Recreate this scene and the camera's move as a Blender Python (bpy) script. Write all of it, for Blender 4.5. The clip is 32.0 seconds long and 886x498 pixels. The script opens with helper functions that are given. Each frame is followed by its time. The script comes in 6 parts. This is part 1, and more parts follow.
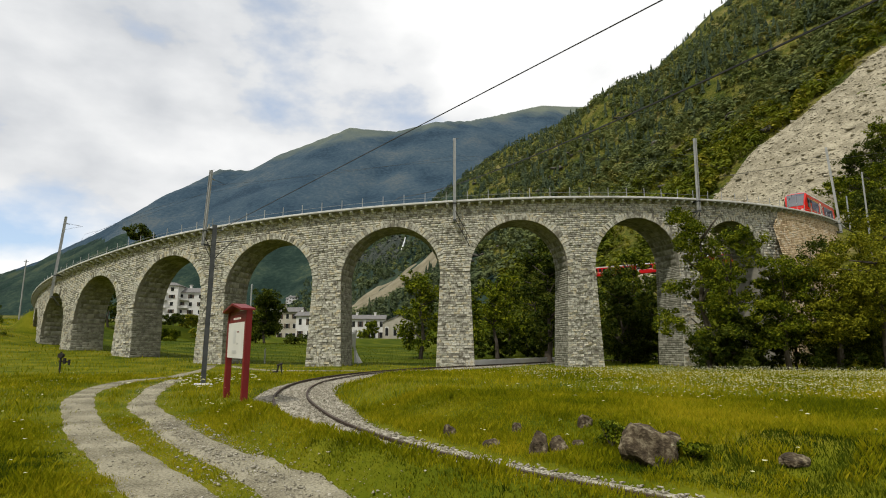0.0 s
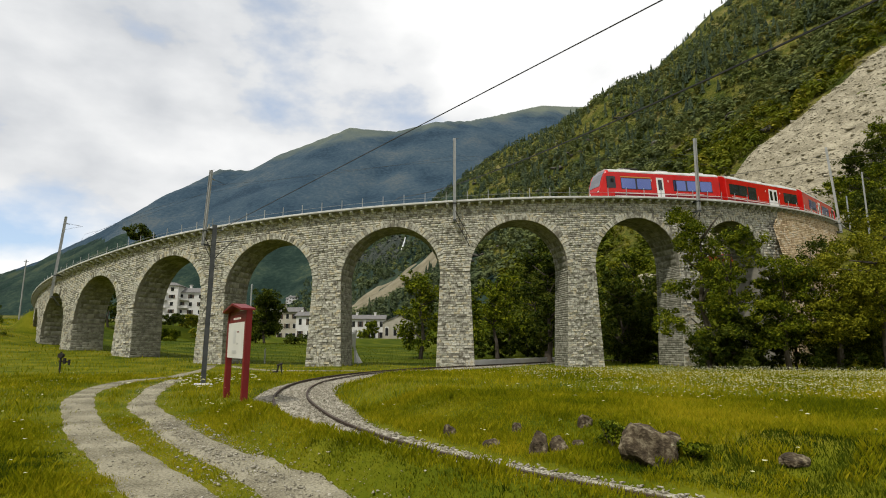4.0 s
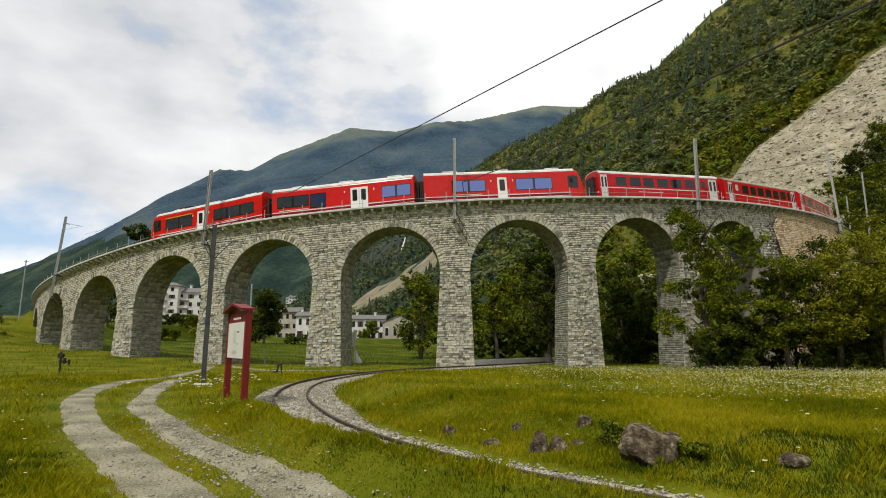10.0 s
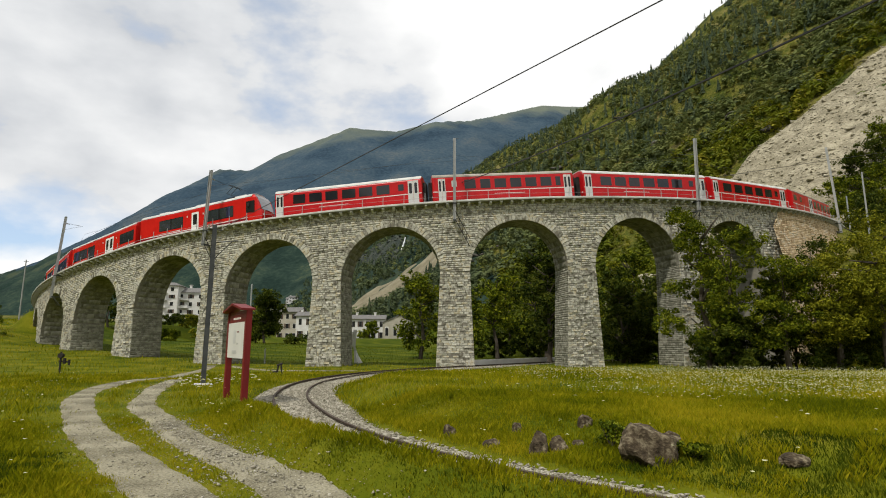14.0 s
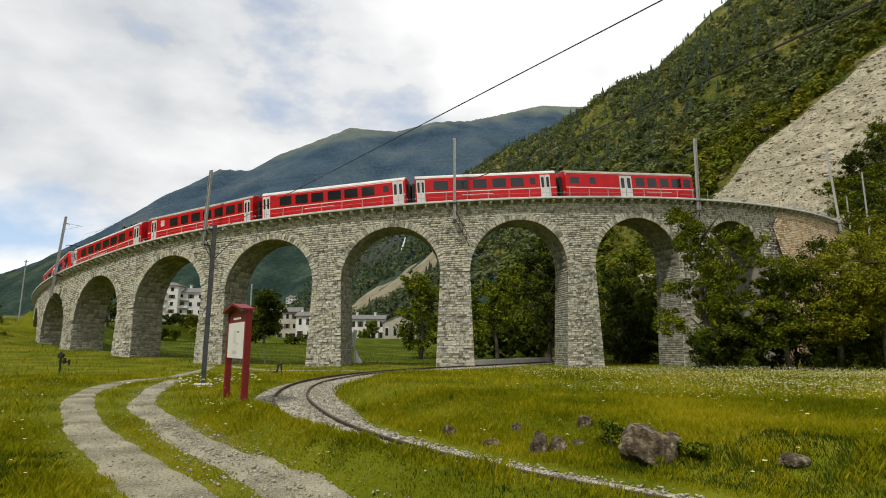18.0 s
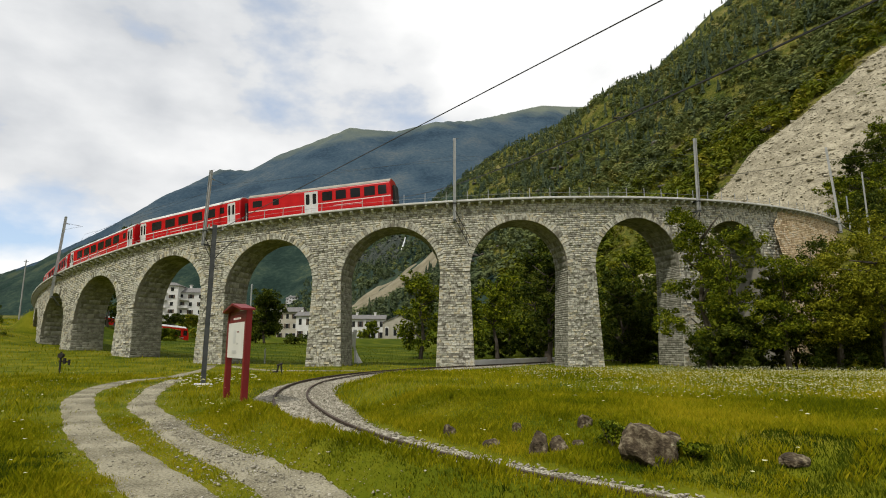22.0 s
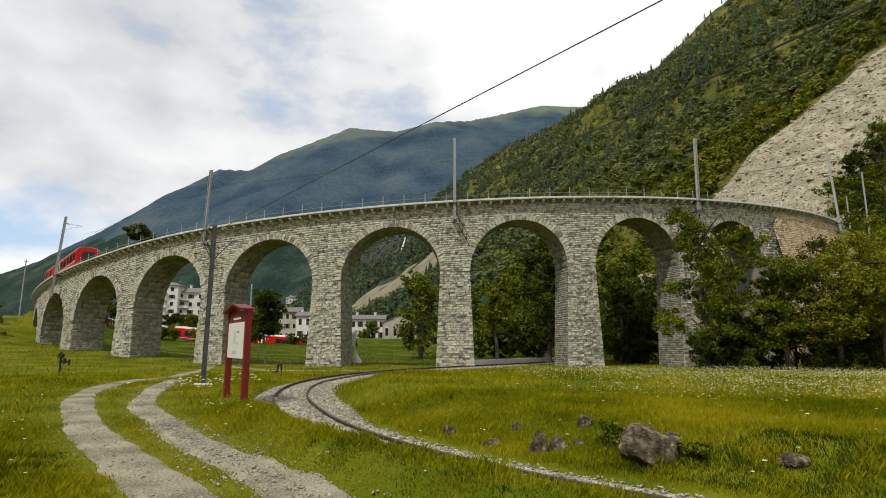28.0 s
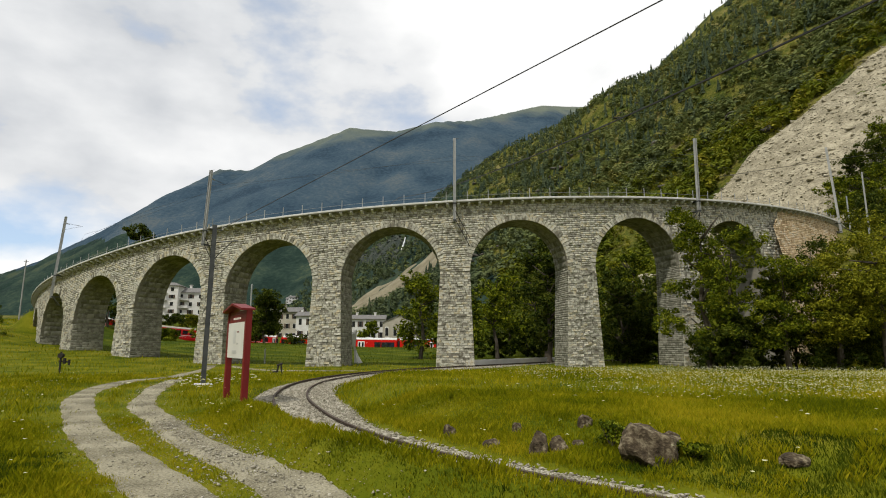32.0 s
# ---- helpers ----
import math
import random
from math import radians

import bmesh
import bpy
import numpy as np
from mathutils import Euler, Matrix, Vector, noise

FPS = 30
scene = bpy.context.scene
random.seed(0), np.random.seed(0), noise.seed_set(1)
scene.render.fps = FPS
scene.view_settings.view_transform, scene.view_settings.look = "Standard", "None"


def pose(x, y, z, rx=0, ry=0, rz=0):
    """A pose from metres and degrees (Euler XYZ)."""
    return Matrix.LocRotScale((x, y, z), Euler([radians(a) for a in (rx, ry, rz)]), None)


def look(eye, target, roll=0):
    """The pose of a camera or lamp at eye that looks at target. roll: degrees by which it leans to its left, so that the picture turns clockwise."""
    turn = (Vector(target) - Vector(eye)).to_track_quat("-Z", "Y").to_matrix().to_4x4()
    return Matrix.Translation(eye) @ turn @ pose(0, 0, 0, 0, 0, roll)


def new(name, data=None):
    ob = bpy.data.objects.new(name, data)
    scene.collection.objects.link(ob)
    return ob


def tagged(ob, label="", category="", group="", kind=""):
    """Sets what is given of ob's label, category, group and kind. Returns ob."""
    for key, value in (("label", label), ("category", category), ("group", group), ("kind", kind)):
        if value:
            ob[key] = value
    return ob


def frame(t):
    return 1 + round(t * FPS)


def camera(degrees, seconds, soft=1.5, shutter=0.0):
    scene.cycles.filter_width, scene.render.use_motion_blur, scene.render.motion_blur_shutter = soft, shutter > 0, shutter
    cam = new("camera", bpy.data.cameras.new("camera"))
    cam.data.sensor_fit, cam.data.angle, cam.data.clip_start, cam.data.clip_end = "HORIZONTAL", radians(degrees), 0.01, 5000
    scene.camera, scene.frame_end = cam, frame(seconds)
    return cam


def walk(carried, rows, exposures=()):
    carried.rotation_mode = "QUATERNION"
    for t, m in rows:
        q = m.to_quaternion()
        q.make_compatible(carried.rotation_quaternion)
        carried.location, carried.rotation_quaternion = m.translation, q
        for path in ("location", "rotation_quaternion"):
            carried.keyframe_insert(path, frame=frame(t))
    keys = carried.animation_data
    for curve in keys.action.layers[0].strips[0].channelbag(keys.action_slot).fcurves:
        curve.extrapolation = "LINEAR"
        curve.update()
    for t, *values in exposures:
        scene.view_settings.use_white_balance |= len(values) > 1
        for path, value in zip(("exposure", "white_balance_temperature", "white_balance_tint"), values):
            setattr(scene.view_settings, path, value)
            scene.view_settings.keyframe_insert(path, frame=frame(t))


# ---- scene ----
cam = camera(76.6, 32.0, soft=1.0)
EYE = (0.0, 0.0, 1.7)
AIM = (0.0, 100.0, 1.7 + 100 * math.tan(radians(9.709)))
walk(cam, [(0.0, look(EYE, AIM, 0.09)), (32.0, look(EYE, AIM, 0.09))])

# ---- world, sun, exposure ----
SUN_DIR = Vector((-0.42, -0.53, 1.02)).normalized()


def make_world():
    w = bpy.data.worlds.new("sky")
    scene.world = w
    w.use_nodes = True
    nt = w.node_tree
    nt.nodes.clear()
    N, L = nt.nodes.new, nt.links.new
    out, bg, sky = N("ShaderNodeOutputWorld"), N("ShaderNodeBackground"), N("ShaderNodeTexSky")
    sky.sky_type, sky.sun_disc = "NISHITA", False
    sky.sun_elevation = math.asin(SUN_DIR.z)
    sky.sun_rotation = math.atan2(SUN_DIR.x, SUN_DIR.y)
    sky.dust_density, sky.altitude = 1.5, 800
    co, mp = N("ShaderNodeTexCoord"), N("ShaderNodeMapping")
    mp.inputs["Scale"].default_value = (1.0, 1.0, 1.9)
    mp.inputs["Location"].default_value = (0.31, 0.12, 0.05)
    big, fine = N("ShaderNodeTexNoise"), N("ShaderNodeTexNoise")
    big.inputs["Scale"].default_value, big.inputs["Detail"].default_value = 2.6, 7
    big.inputs["Roughness"].default_value = 0.55
    fine.inputs["Scale"].default_value, fine.inputs["Detail"].default_value = 2.6, 6
    fine.inputs["Roughness"].default_value = 0.5
    cover = N("ShaderNodeValToRGB")
    cover.color_ramp.elements[0].position, cover.color_ramp.elements[1].position = 0.30, 0.43
    tone = N("ShaderNodeValToRGB")
    tone.color_ramp.elements[0].position, tone.color_ramp.elements[1].position = 0.36, 0.60
    tone.color_ramp.elements[0].color = (6.5, 6.75, 7.1, 1)
    tone.color_ramp.elements[1].color = (11.0, 11.0, 10.9, 1)
    mix = N("ShaderNodeMix")
    mix.data_type = "RGBA"
    lift = N("ShaderNodeMix")
    lift.data_type, lift.blend_type = "RGBA", "ADD"
    lift.inputs[0].default_value = 1.0
    lift.inputs[7].default_value = (2.9, 3.5, 4.3, 1)
    L(co.outputs["Generated"], mp.inputs[0])
    L(mp.outputs[0], big.inputs["Vector"]), L(mp.outputs[0], fine.inputs["Vector"])
    # openings in the cloud cover
    last = big.outputs["Fac"]
    for centre, flat, reach, depth in (((-0.610, 0.775, 0.150), 3.0, 0.32, 0.27), ((-0.287, 0.864, 0.405), 0.6, 0.14, 0.07), ((-0.365, 0.900, 0.255), 1.6, 0.16, 0.10)):
        ms, ds, gap, less = N("ShaderNodeVectorMath"), N("ShaderNodeVectorMath"), N("ShaderNodeMapRange"), N("ShaderNodeMath")
        ms.operation, ds.operation, less.operation = "MULTIPLY", "DISTANCE", "SUBTRACT"
        ms.inputs[1].default_value = (1, 1, flat)
        ds.inputs[1].default_value = (centre[0], centre[1], centre[2] * flat)
        gap.inputs["From Min"].default_value, gap.inputs["From Max"].default_value = reach, 0.0
        gap.inputs["To Min"].default_value, gap.inputs["To Max"].default_value = 0.0, depth
        L(co.outputs["Generated"], ms.inputs[0]), L(ms.outputs[0], ds.inputs[0]), L(ds.outputs["Value"], gap.inputs["Value"])
        L(last, less.inputs[0]), L(gap.outputs[0], less.inputs[1])
        last = less.outputs[0]
    # the cloud thins towards the east
    sep, thin, more = N("ShaderNodeSeparateXYZ"), N("ShaderNodeMapRange"), N("ShaderNodeMath")
    more.operation = "ADD"
    thin.inputs["From Min"].default_value, thin.inputs["From Max"].default_value = -0.5, 0.0
    thin.inputs["To Min"].default_value, thin.inputs["To Max"].default_value = -0.01, 0.08
    L(co.outputs["Generated"], sep.inputs[0]), L(sep.outputs["X"], thin.inputs["Value"])
    L(fine.outputs["Fac"], more.inputs[0]), L(thin.outputs[0], more.inputs[1])
    # a thicker grey bank of cloud over the western ridge
    dist, bank, grey = N("ShaderNodeVectorMath"), N("ShaderNodeMapRange"), N("ShaderNodeMath")
    dist.operation, grey.operation = "DISTANCE", "SUBTRACT"
    dist.inputs[1].default_value = (-0.42, 0.83, 0.37)
    bank.inputs["From Min"].default_value, bank.inputs["From Max"].default_value = 0.34, 0.05
    bank.inputs["To Min"].default_value, bank.inputs["To Max"].default_value = 0.0, 0.06
    L(co.outputs["Generated"], dist.inputs[0]), L(dist.outputs["Value"], bank.inputs["Value"])
    L(more.outputs[0], grey.inputs[0]), L(bank.outputs[0], grey.inputs[1])
    L(last, cover.inputs[0]), L(grey.outputs[0], tone.inputs[0])
    L(sky.outputs[0], lift.inputs[6])
    L(cover.outputs[0], mix.inputs[0]), L(lift.outputs[2], mix.inputs[6]), L(tone.outputs[0], mix.inputs[7])
    L(mix.outputs[2], bg.inputs[0])
    bg.inputs[1].default_value = 0.112
    L(bg.outputs[0], out.inputs[0])


make_world()
sun_data = bpy.data.lights.new("sun", "SUN")
sun_data.energy, sun_data.angle, sun_data.color = 3.3, radians(1.5), (1.0, 0.95, 0.86)
sun = new("sun", sun_data)
sun.matrix_world = look((0, 0, 60), Vector((0, 0, 60)) - SUN_DIR)
scene.view_settings.exposure = -0.25


# ---- materials ----
def material(name, stops, scale=4.0, rough=0.8, bump=0.3, grain=40.0, stretch=(1, 1, 1), metal=0.0, spread=0.0, coord="Object",
             detail=6.0, speck=0.25, spec=0.3, island=0.0, bumpdist=0.02):
    """A surface whose colour runs through stops along two scales of noise; spread: how far single pieces differ."""
    m = bpy.data.materials.new(name)
    m.use_nodes = True
    nt = m.node_tree
    N, L = nt.nodes.new, nt.links.new
    b = nt.nodes["Principled BSDF"]
    co, mp = N("ShaderNodeTexCoord"), N("ShaderNodeMapping")
    mp.inputs["Scale"].default_value = stretch
    L(co.outputs[coord], mp.inputs[0])
    a, g = N("ShaderNodeTexNoise"), N("ShaderNodeTexNoise")
    a.inputs["Scale"].default_value, a.inputs["Detail"].default_value = scale, detail
    g.inputs["Scale"].default_value, g.inputs["Detail"].default_value = grain, 4
    L(mp.outputs[0], a.inputs["Vector"]), L(mp.outputs[0], g.inputs["Vector"])
    ramp = N("ShaderNodeValToRGB")
    el = ramp.color_ramp.elements
    while len(el) < len(stops):
        el.new(0.5)
    for i, c in enumerate(stops):
        el[i].position = 0.3 + 0.4 * i / max(1, len(stops) - 1)
        el[i].color = (*c, 1)
    add = N("ShaderNodeMath")
    add.operation = "MULTIPLY_ADD"
    L(g.outputs["Fac"], add.inputs[0])
    add.inputs[1].default_value = speck
    sub = N("ShaderNodeMath")
    sub.operation = "ADD"
    sub.inputs[1].default_value = -speck / 2
    L(a.outputs["Fac"], sub.inputs[0]), L(sub.outputs[0], add.inputs[2])
    last = add.outputs[0]
    for amount, node, sock in ((spread, "ShaderNodeObjectInfo", "Random"), (island, "ShaderNodeNewGeometry", "Random Per Island")):
        if amount:
            o, mm, s2 = N(node), N("ShaderNodeMath"), N("ShaderNodeMath")
            mm.operation, s2.operation = "MULTIPLY_ADD", "ADD"
            mm.inputs[1].default_value = amount
            s2.inputs[1].default_value = -amount / 2
            L(o.outputs[sock], mm.inputs[0]), L(last, s2.inputs[0]), L(s2.outputs[0], mm.inputs[2])
            last = mm.outputs[0]
    L(last, ramp.inputs[0])
    L(ramp.outputs[0], b.inputs["Base Color"])
    b.inputs["Roughness"].default_value, b.inputs["Metallic"].default_value = rough, metal
    b.inputs["Specular IOR Level"].default_value = spec
    if bump:
        bm_ = N("ShaderNodeBump")
        bm_.inputs["Strength"].default_value, bm_.inputs["Distance"].default_value = bump, bumpdist
        L(g.outputs["Fac"], bm_.inputs["Height"]), L(bm_.outputs[0], b.inputs["Normal"])
    return m


M_MEADOW = material("meadow", [(0.038, 0.060, 0.003), (0.078, 0.094, 0.004), (0.122, 0.126, 0.007), (0.168, 0.15, 0.015)], 0.35, 0.95, 0.6, 9, bumpdist=0.06, spec=0.04)
STONE_TONES = [(0.195, 0.182, 0.142), (0.315, 0.303, 0.248), (0.42, 0.408, 0.34), (0.55, 0.54, 0.455), (0.46, 0.405, 0.28)]
M_STONE = material("granite_block", STONE_TONES, 3.0, 0.88, 0.9, 11, spread=0.38, speck=0.35, bumpdist=0.04)
M_STONES = material("granite_blocks", STONE_TONES, 3.0, 0.88, 0.9, 11, island=0.38, speck=0.35, bumpdist=0.04)
M_MORTAR = material("mortar", [(0.17, 0.158, 0.125), (0.26, 0.245, 0.20)], 2.0, 0.95, 0.4, 30)
M_RED = material("red_paint", [(0.50, 0.010, 0.008), (0.60, 0.015, 0.011)], 1.5, 0.25, 0.0, 60, speck=0.1, spec=0.28)
M_GREEN = material("mown_green", [(0.026, 0.043, 0.003), (0.044, 0.064, 0.004), (0.070, 0.086, 0.005), (0.11, 0.118, 0.010)], 0.2, 0.95, 0.6, 5, bumpdist=0.06, spec=0.04)
M_WOODS = material("forest_floor", [(0.025, 0.04, 0.007), (0.055, 0.07, 0.011), (0.12, 0.115, 0.022), (0.19, 0.165, 0.07)], 0.05, 0.95, 1.0, 0.6, speck=0.5, bumpdist=1.0, spec=0.05)
# The blue in these greens is distance haze put into the colour.
M_RANGE = material("haze_blue_spruce_range", [(0.023, 0.043, 0.064), (0.034, 0.060, 0.085), (0.050, 0.078, 0.101), (0.078, 0.098, 0.108)], 0.006, 0.95, 0.5, 0.10, bumpdist=7.0, speck=0.5, detail=9, spec=0.05)



def sunlit_alpine_top(m):
    """Pale alpine meadow and painted sunlight above a tree line climbing towards the east."""
    nt = m.node_tree
    N, L = nt.nodes.new, nt.links.new
    co, sep, ns = N("ShaderNodeTexCoord"), N("ShaderNodeSeparateXYZ"), N("ShaderNodeTexNoise")
    ns.inputs["Scale"].default_value, ns.inputs["Detail"].default_value = 0.011, 6
    line, up, add = N("ShaderNodeMath"), N("ShaderNodeMath"), N("ShaderNodeMath")
    line.operation, up.operation, add.operation = "MULTIPLY_ADD", "ADD", "MULTIPLY_ADD"
    line.inputs[1].default_value, add.inputs[1].default_value = -0.26, 170.0
    rng, mix = N("ShaderNodeMapRange"), N("ShaderNodeMix")
    mix.data_type = "RGBA"
    rng.inputs["From Min"].default_value, rng.inputs["From Max"].default_value = 860.0, 960.0
    L(co.outputs["Object"], sep.inputs[0]), L(co.outputs["Object"], ns.inputs["Vector"])
    L(sep.outputs["X"], line.inputs[0]), L(sep.outputs["Z"], line.inputs[2])
    L(ns.outputs["Fac"], add.inputs[0]), L(line.outputs[0], add.inputs[2]), L(add.outputs[0], rng.inputs["Value"])
    b = nt.nodes["Principled BSDF"]
    src = b.inputs["Base Color"].links[0].from_socket
    L(rng.outputs[0], mix.inputs[0]), L(src, mix.inputs[6])
    mix.inputs[7].default_value = (0.125, 0.145, 0.115, 1)
    L(mix.outputs[2], b.inputs["Base Color"])


sunlit_alpine_top(M_RANGE)
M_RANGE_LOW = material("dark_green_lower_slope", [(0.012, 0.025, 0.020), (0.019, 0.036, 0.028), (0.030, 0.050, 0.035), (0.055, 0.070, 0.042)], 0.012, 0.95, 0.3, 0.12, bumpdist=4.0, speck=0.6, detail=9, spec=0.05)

# ---- builders ----
def obj(name, verts, faces, mat, parent=None, label="", smooth=False):
    me = bpy.data.meshes.new(name)
    me.from_pydata([tuple(v) for v in verts], [], [tuple(f) for f in faces])
    if isinstance(mat, (list, tuple)):
        for q in mat:
            me.materials.append(q)
    else:
        me.materials.append(mat)
    if smooth:
        me.polygons.foreach_set("use_smooth", [True] * len(me.polygons))
    me.update()
    ob = new(name, me)
    if parent:
        ob.parent = parent
    if label:
        ob["label"] = label
    return ob


def bulk(name, verts, faces, mat, parent=None, label="", smooth=False):
    """As obj, for large arrays of equal faces."""
    verts, faces = np.asarray(verts, np.float32), np.asarray(faces, np.int32)
    n, c = faces.shape
    me = bpy.data.meshes.new(name)
    me.vertices.add(len(verts)), me.loops.add(n * c), me.polygons.add(n)
    me.vertices.foreach_set("co", verts.ravel())
    me.loops.foreach_set("vertex_index", faces.ravel())
    me.polygons.foreach_set("loop_start", np.arange(0, n * c, c, dtype=np.int32))
    if smooth:
        me.polygons.foreach_set("use_smooth", np.ones(n, bool))
    me.update(calc_edges=True)
    for q in (mat if isinstance(mat, (list, tuple)) else [mat]):
        me.materials.append(q)
    ob = new(name, me)
    if parent:
        ob.parent = parent
    if label:
        ob["label"] = label
    return ob


class Geo:
    """Collects boxes, prisms and tubes into one mesh."""

    def __init__(self):
        self.v, self.f = [], []

    def add(self, verts, faces):
        n = len(self.v)
        self.v += [tuple(q) for q in verts]
        self.f += [tuple(i + n for i in q) for q in faces]
        return self

    def box(self, x0, x1, y0, y1, z0, z1, m=None, bevel=0.0):
        if bevel:
            b = min(bevel, (x1 - x0) / 2.1, (y1 - y0) / 2.1, (z1 - z0) / 2.1)
            v, f = chamfer(x0, x1, y0, y1, z0, z1, b)
        else:
            v = [(x, y, z) for z in (z0, z1) for y in (y0, y1) for x in (x0, x1)]
            f = [(0, 2, 3, 1), (4, 5, 7, 6), (0, 1, 5, 4), (2, 6, 7, 3), (0, 4, 6, 2), (1, 3, 7, 5)]
        if m:
            v = [m @ Vector(q) for q in v]
        return self.add(v, f)

    def tube(self, a, b, ra, rb=None, n=8, caps=True):
        a, b = Vector(a), Vector(b)
        rb = ra if rb is None else rb
        d = (b - a).normalized()
        u = d.orthogonal().normalized()
        w = d.cross(u)
        v = []
        for c, r in ((a, ra), (b, rb)):
            v += [c + (u * math.cos(t) + w * math.sin(t)) * r for t in (2 * math.pi * i / n for i in range(n))]
        f = [(i, (i + 1) % n, n + (i + 1) % n, n + i) for i in range(n)]
        if caps:
            f += [tuple(range(n - 1, -1, -1)), tuple(range(n, 2 * n))]
        return self.add(v, f)

    def loft(self, rings, closed=True, caps=True):
        n = len(rings[0])
        v = [q for r in rings for q in r]
        f = []
        for i in range(len(rings) - 1):
            for j in range(n if closed else n - 1):
                k = (j + 1) % n
                f.append((i * n + j, i * n + k, (i + 1) * n + k, (i + 1) * n + j))
        if caps:
            f += [tuple(range(n - 1, -1, -1)), tuple((len(rings) - 1) * n + j for j in range(n))]
        return self.add(v, f)

    def make(self, name, mat, parent=None, label="", smooth=False):
        return obj(name, self.v, self.f, mat, parent, label, smooth)


def chamfer(x0, x1, y0, y1, z0, z1, b):
    g = bmesh.new()
    vs = [g.verts.new((x, y, z)) for x, y, z in
          [(x0 + b, y0 + b, z0), (x1 - b, y0 + b, z0), (x1 - b, y1 - b, z0), (x0 + b, y1 - b, z0),
           (x0 + b, y0 + b, z1), (x1 - b, y0 + b, z1), (x1 - b, y1 - b, z1), (x0 + b, y1 - b, z1),
           (x0 + b, y0, z0 + b), (x1 - b, y0, z0 + b), (x1 - b, y0, z1 - b), (x0 + b, y0, z1 - b),
           (x0 + b, y1, z0 + b), (x1 - b, y1, z0 + b), (x1 - b, y1, z1 - b), (x0 + b, y1, z1 - b),
           (x0, y0 + b, z0 + b), (x0, y1 - b, z0 + b), (x0, y1 - b, z1 - b), (x0, y0 + b, z1 - b),
           (x1, y0 + b, z0 + b), (x1, y1 - b, z0 + b), (x1, y1 - b, z1 - b), (x1, y0 + b, z1 - b)]]
    bmesh.ops.convex_hull(g, input=vs)
    g.verts.index_update()
    v, f = [q.co.copy() for q in g.verts], [[q.index for q in p.verts] for p in g.faces]
    g.free()
    return v, f


def empty(name, m=None, **tags):
    ob = new(name)
    if m:
        ob.matrix_basis = m
    return tagged(ob, **tags)


def part(name, geo, mat, parent, label="", smooth=False):
    return geo.make(name, mat, parent, label, smooth)


# ---- plan of the line: k counts arch bays along the curve, r is the offset outwards from the track ----
CX, CY, TH0, DTH = 0.418, 123.618, -89.436, 9.648
BAY = 70 * radians(DTH)
LEVEL = [(-9, 4.3), (-7.5, 5.8), (-6.5, 7.25), (-5.5, 8.8), (-4.5, 10.08),
         (-3.5, 11.38), (-2.5, 12.8), (-1.5, 13.82), (-0.5, 14.69), (0.5, 15.46), (1.5, 16.14), (2.5, 16.75), (3.5, 17.28), (4.5, 17.8),
         (5.5, 18.3), (7, 19.1), (10, 20.9), (14, 22.7), (24, 25.0)]


def spline(table, x):
    """Smooth monotone curve through a table of (x, y)."""
    n = len(table)
    if x <= table[0][0]:
        return table[0][1]
    if x >= table[-1][0]:
        return table[-1][1]
    i = next(j for j in range(n - 1) if table[j + 1][0] >= x)

    def slope(j):
        if j == 0 or j == n - 1:
            q = 0 if j == 0 else n - 2
            return (table[q + 1][1] - table[q][1]) / (table[q + 1][0] - table[q][0])
        a = (table[j][1] - table[j - 1][1]) / (table[j][0] - table[j - 1][0])
        b = (table[j + 1][1] - table[j][1]) / (table[j + 1][0] - table[j][0])
        return 0.0 if a * b <= 0 else (a + b) / 2
    (x0, y0), (x1, y1) = table[i], table[i + 1]
    h = x1 - x0
    t = (x - x0) / h
    return (y0 * (1 + 2 * t) * (1 - t) ** 2 + slope(i) * h * t * (1 - t) ** 2
            + y1 * t * t * (3 - 2 * t) + slope(i + 1) * h * t * t * (t - 1))


def deck(k):
    return spline(LEVEL, k)


RAIL = -0.35


def plan(k, r=0.0):
    ke = max(-6.0, min(4.0, k))
    th, rad = radians(TH0 + DTH * k), 70 + 0.0194 * ke ** 2 - 0.00111 * ke ** 3 + r
    return CX + rad * math.cos(th), CY + rad * math.sin(th)


def on_line(k, r, dz):
    x, y = plan(k, r)
    return Vector((x, y, deck(k) + dz))


# ---- terrain ----
# the line below the viaduct: x, y, rail level; it leaves the curve at k = -7.5, turns back and runs under the seventh arch
K_LEAVE = -7.5
LOOP = [(*plan(-7.5), deck(-7.5) - 0.35), (-70.6, 112, 4.4), (-70.5, 124, 3.5), (-64.5, 135, 2.5), (-53, 141, 1.4), (-40, 142, 0.4), (-27, 139.5, -0.1), (-14, 136, -0.3), (0, 133, -0.4), (14, 129, -0.4), (28, 122, -0.4),
        (38, 110, -0.35), (38, 95, -0.3), (29, 82.5, -0.25), (15, 69.5, -0.2), (5.2, 55.5, -0.15), (-1.2, 44.5, -0.05), (-4.67, 35.5, 0.02), (-6.0, 29, 0.03), (-6.0, 24.5, 0.03), (-5.25, 20, 0.03),
        (-4.1, 16.2, 0.03), (-2.45, 12.2, 0.03), (-0.25, 8.75, 0.03), (2.3, 6.1, 0.03), (5.9, 3.4, 0.03), (11, 1.0, 0.03), (18, -1.5, 0.03), (30, -5, 0.03)]


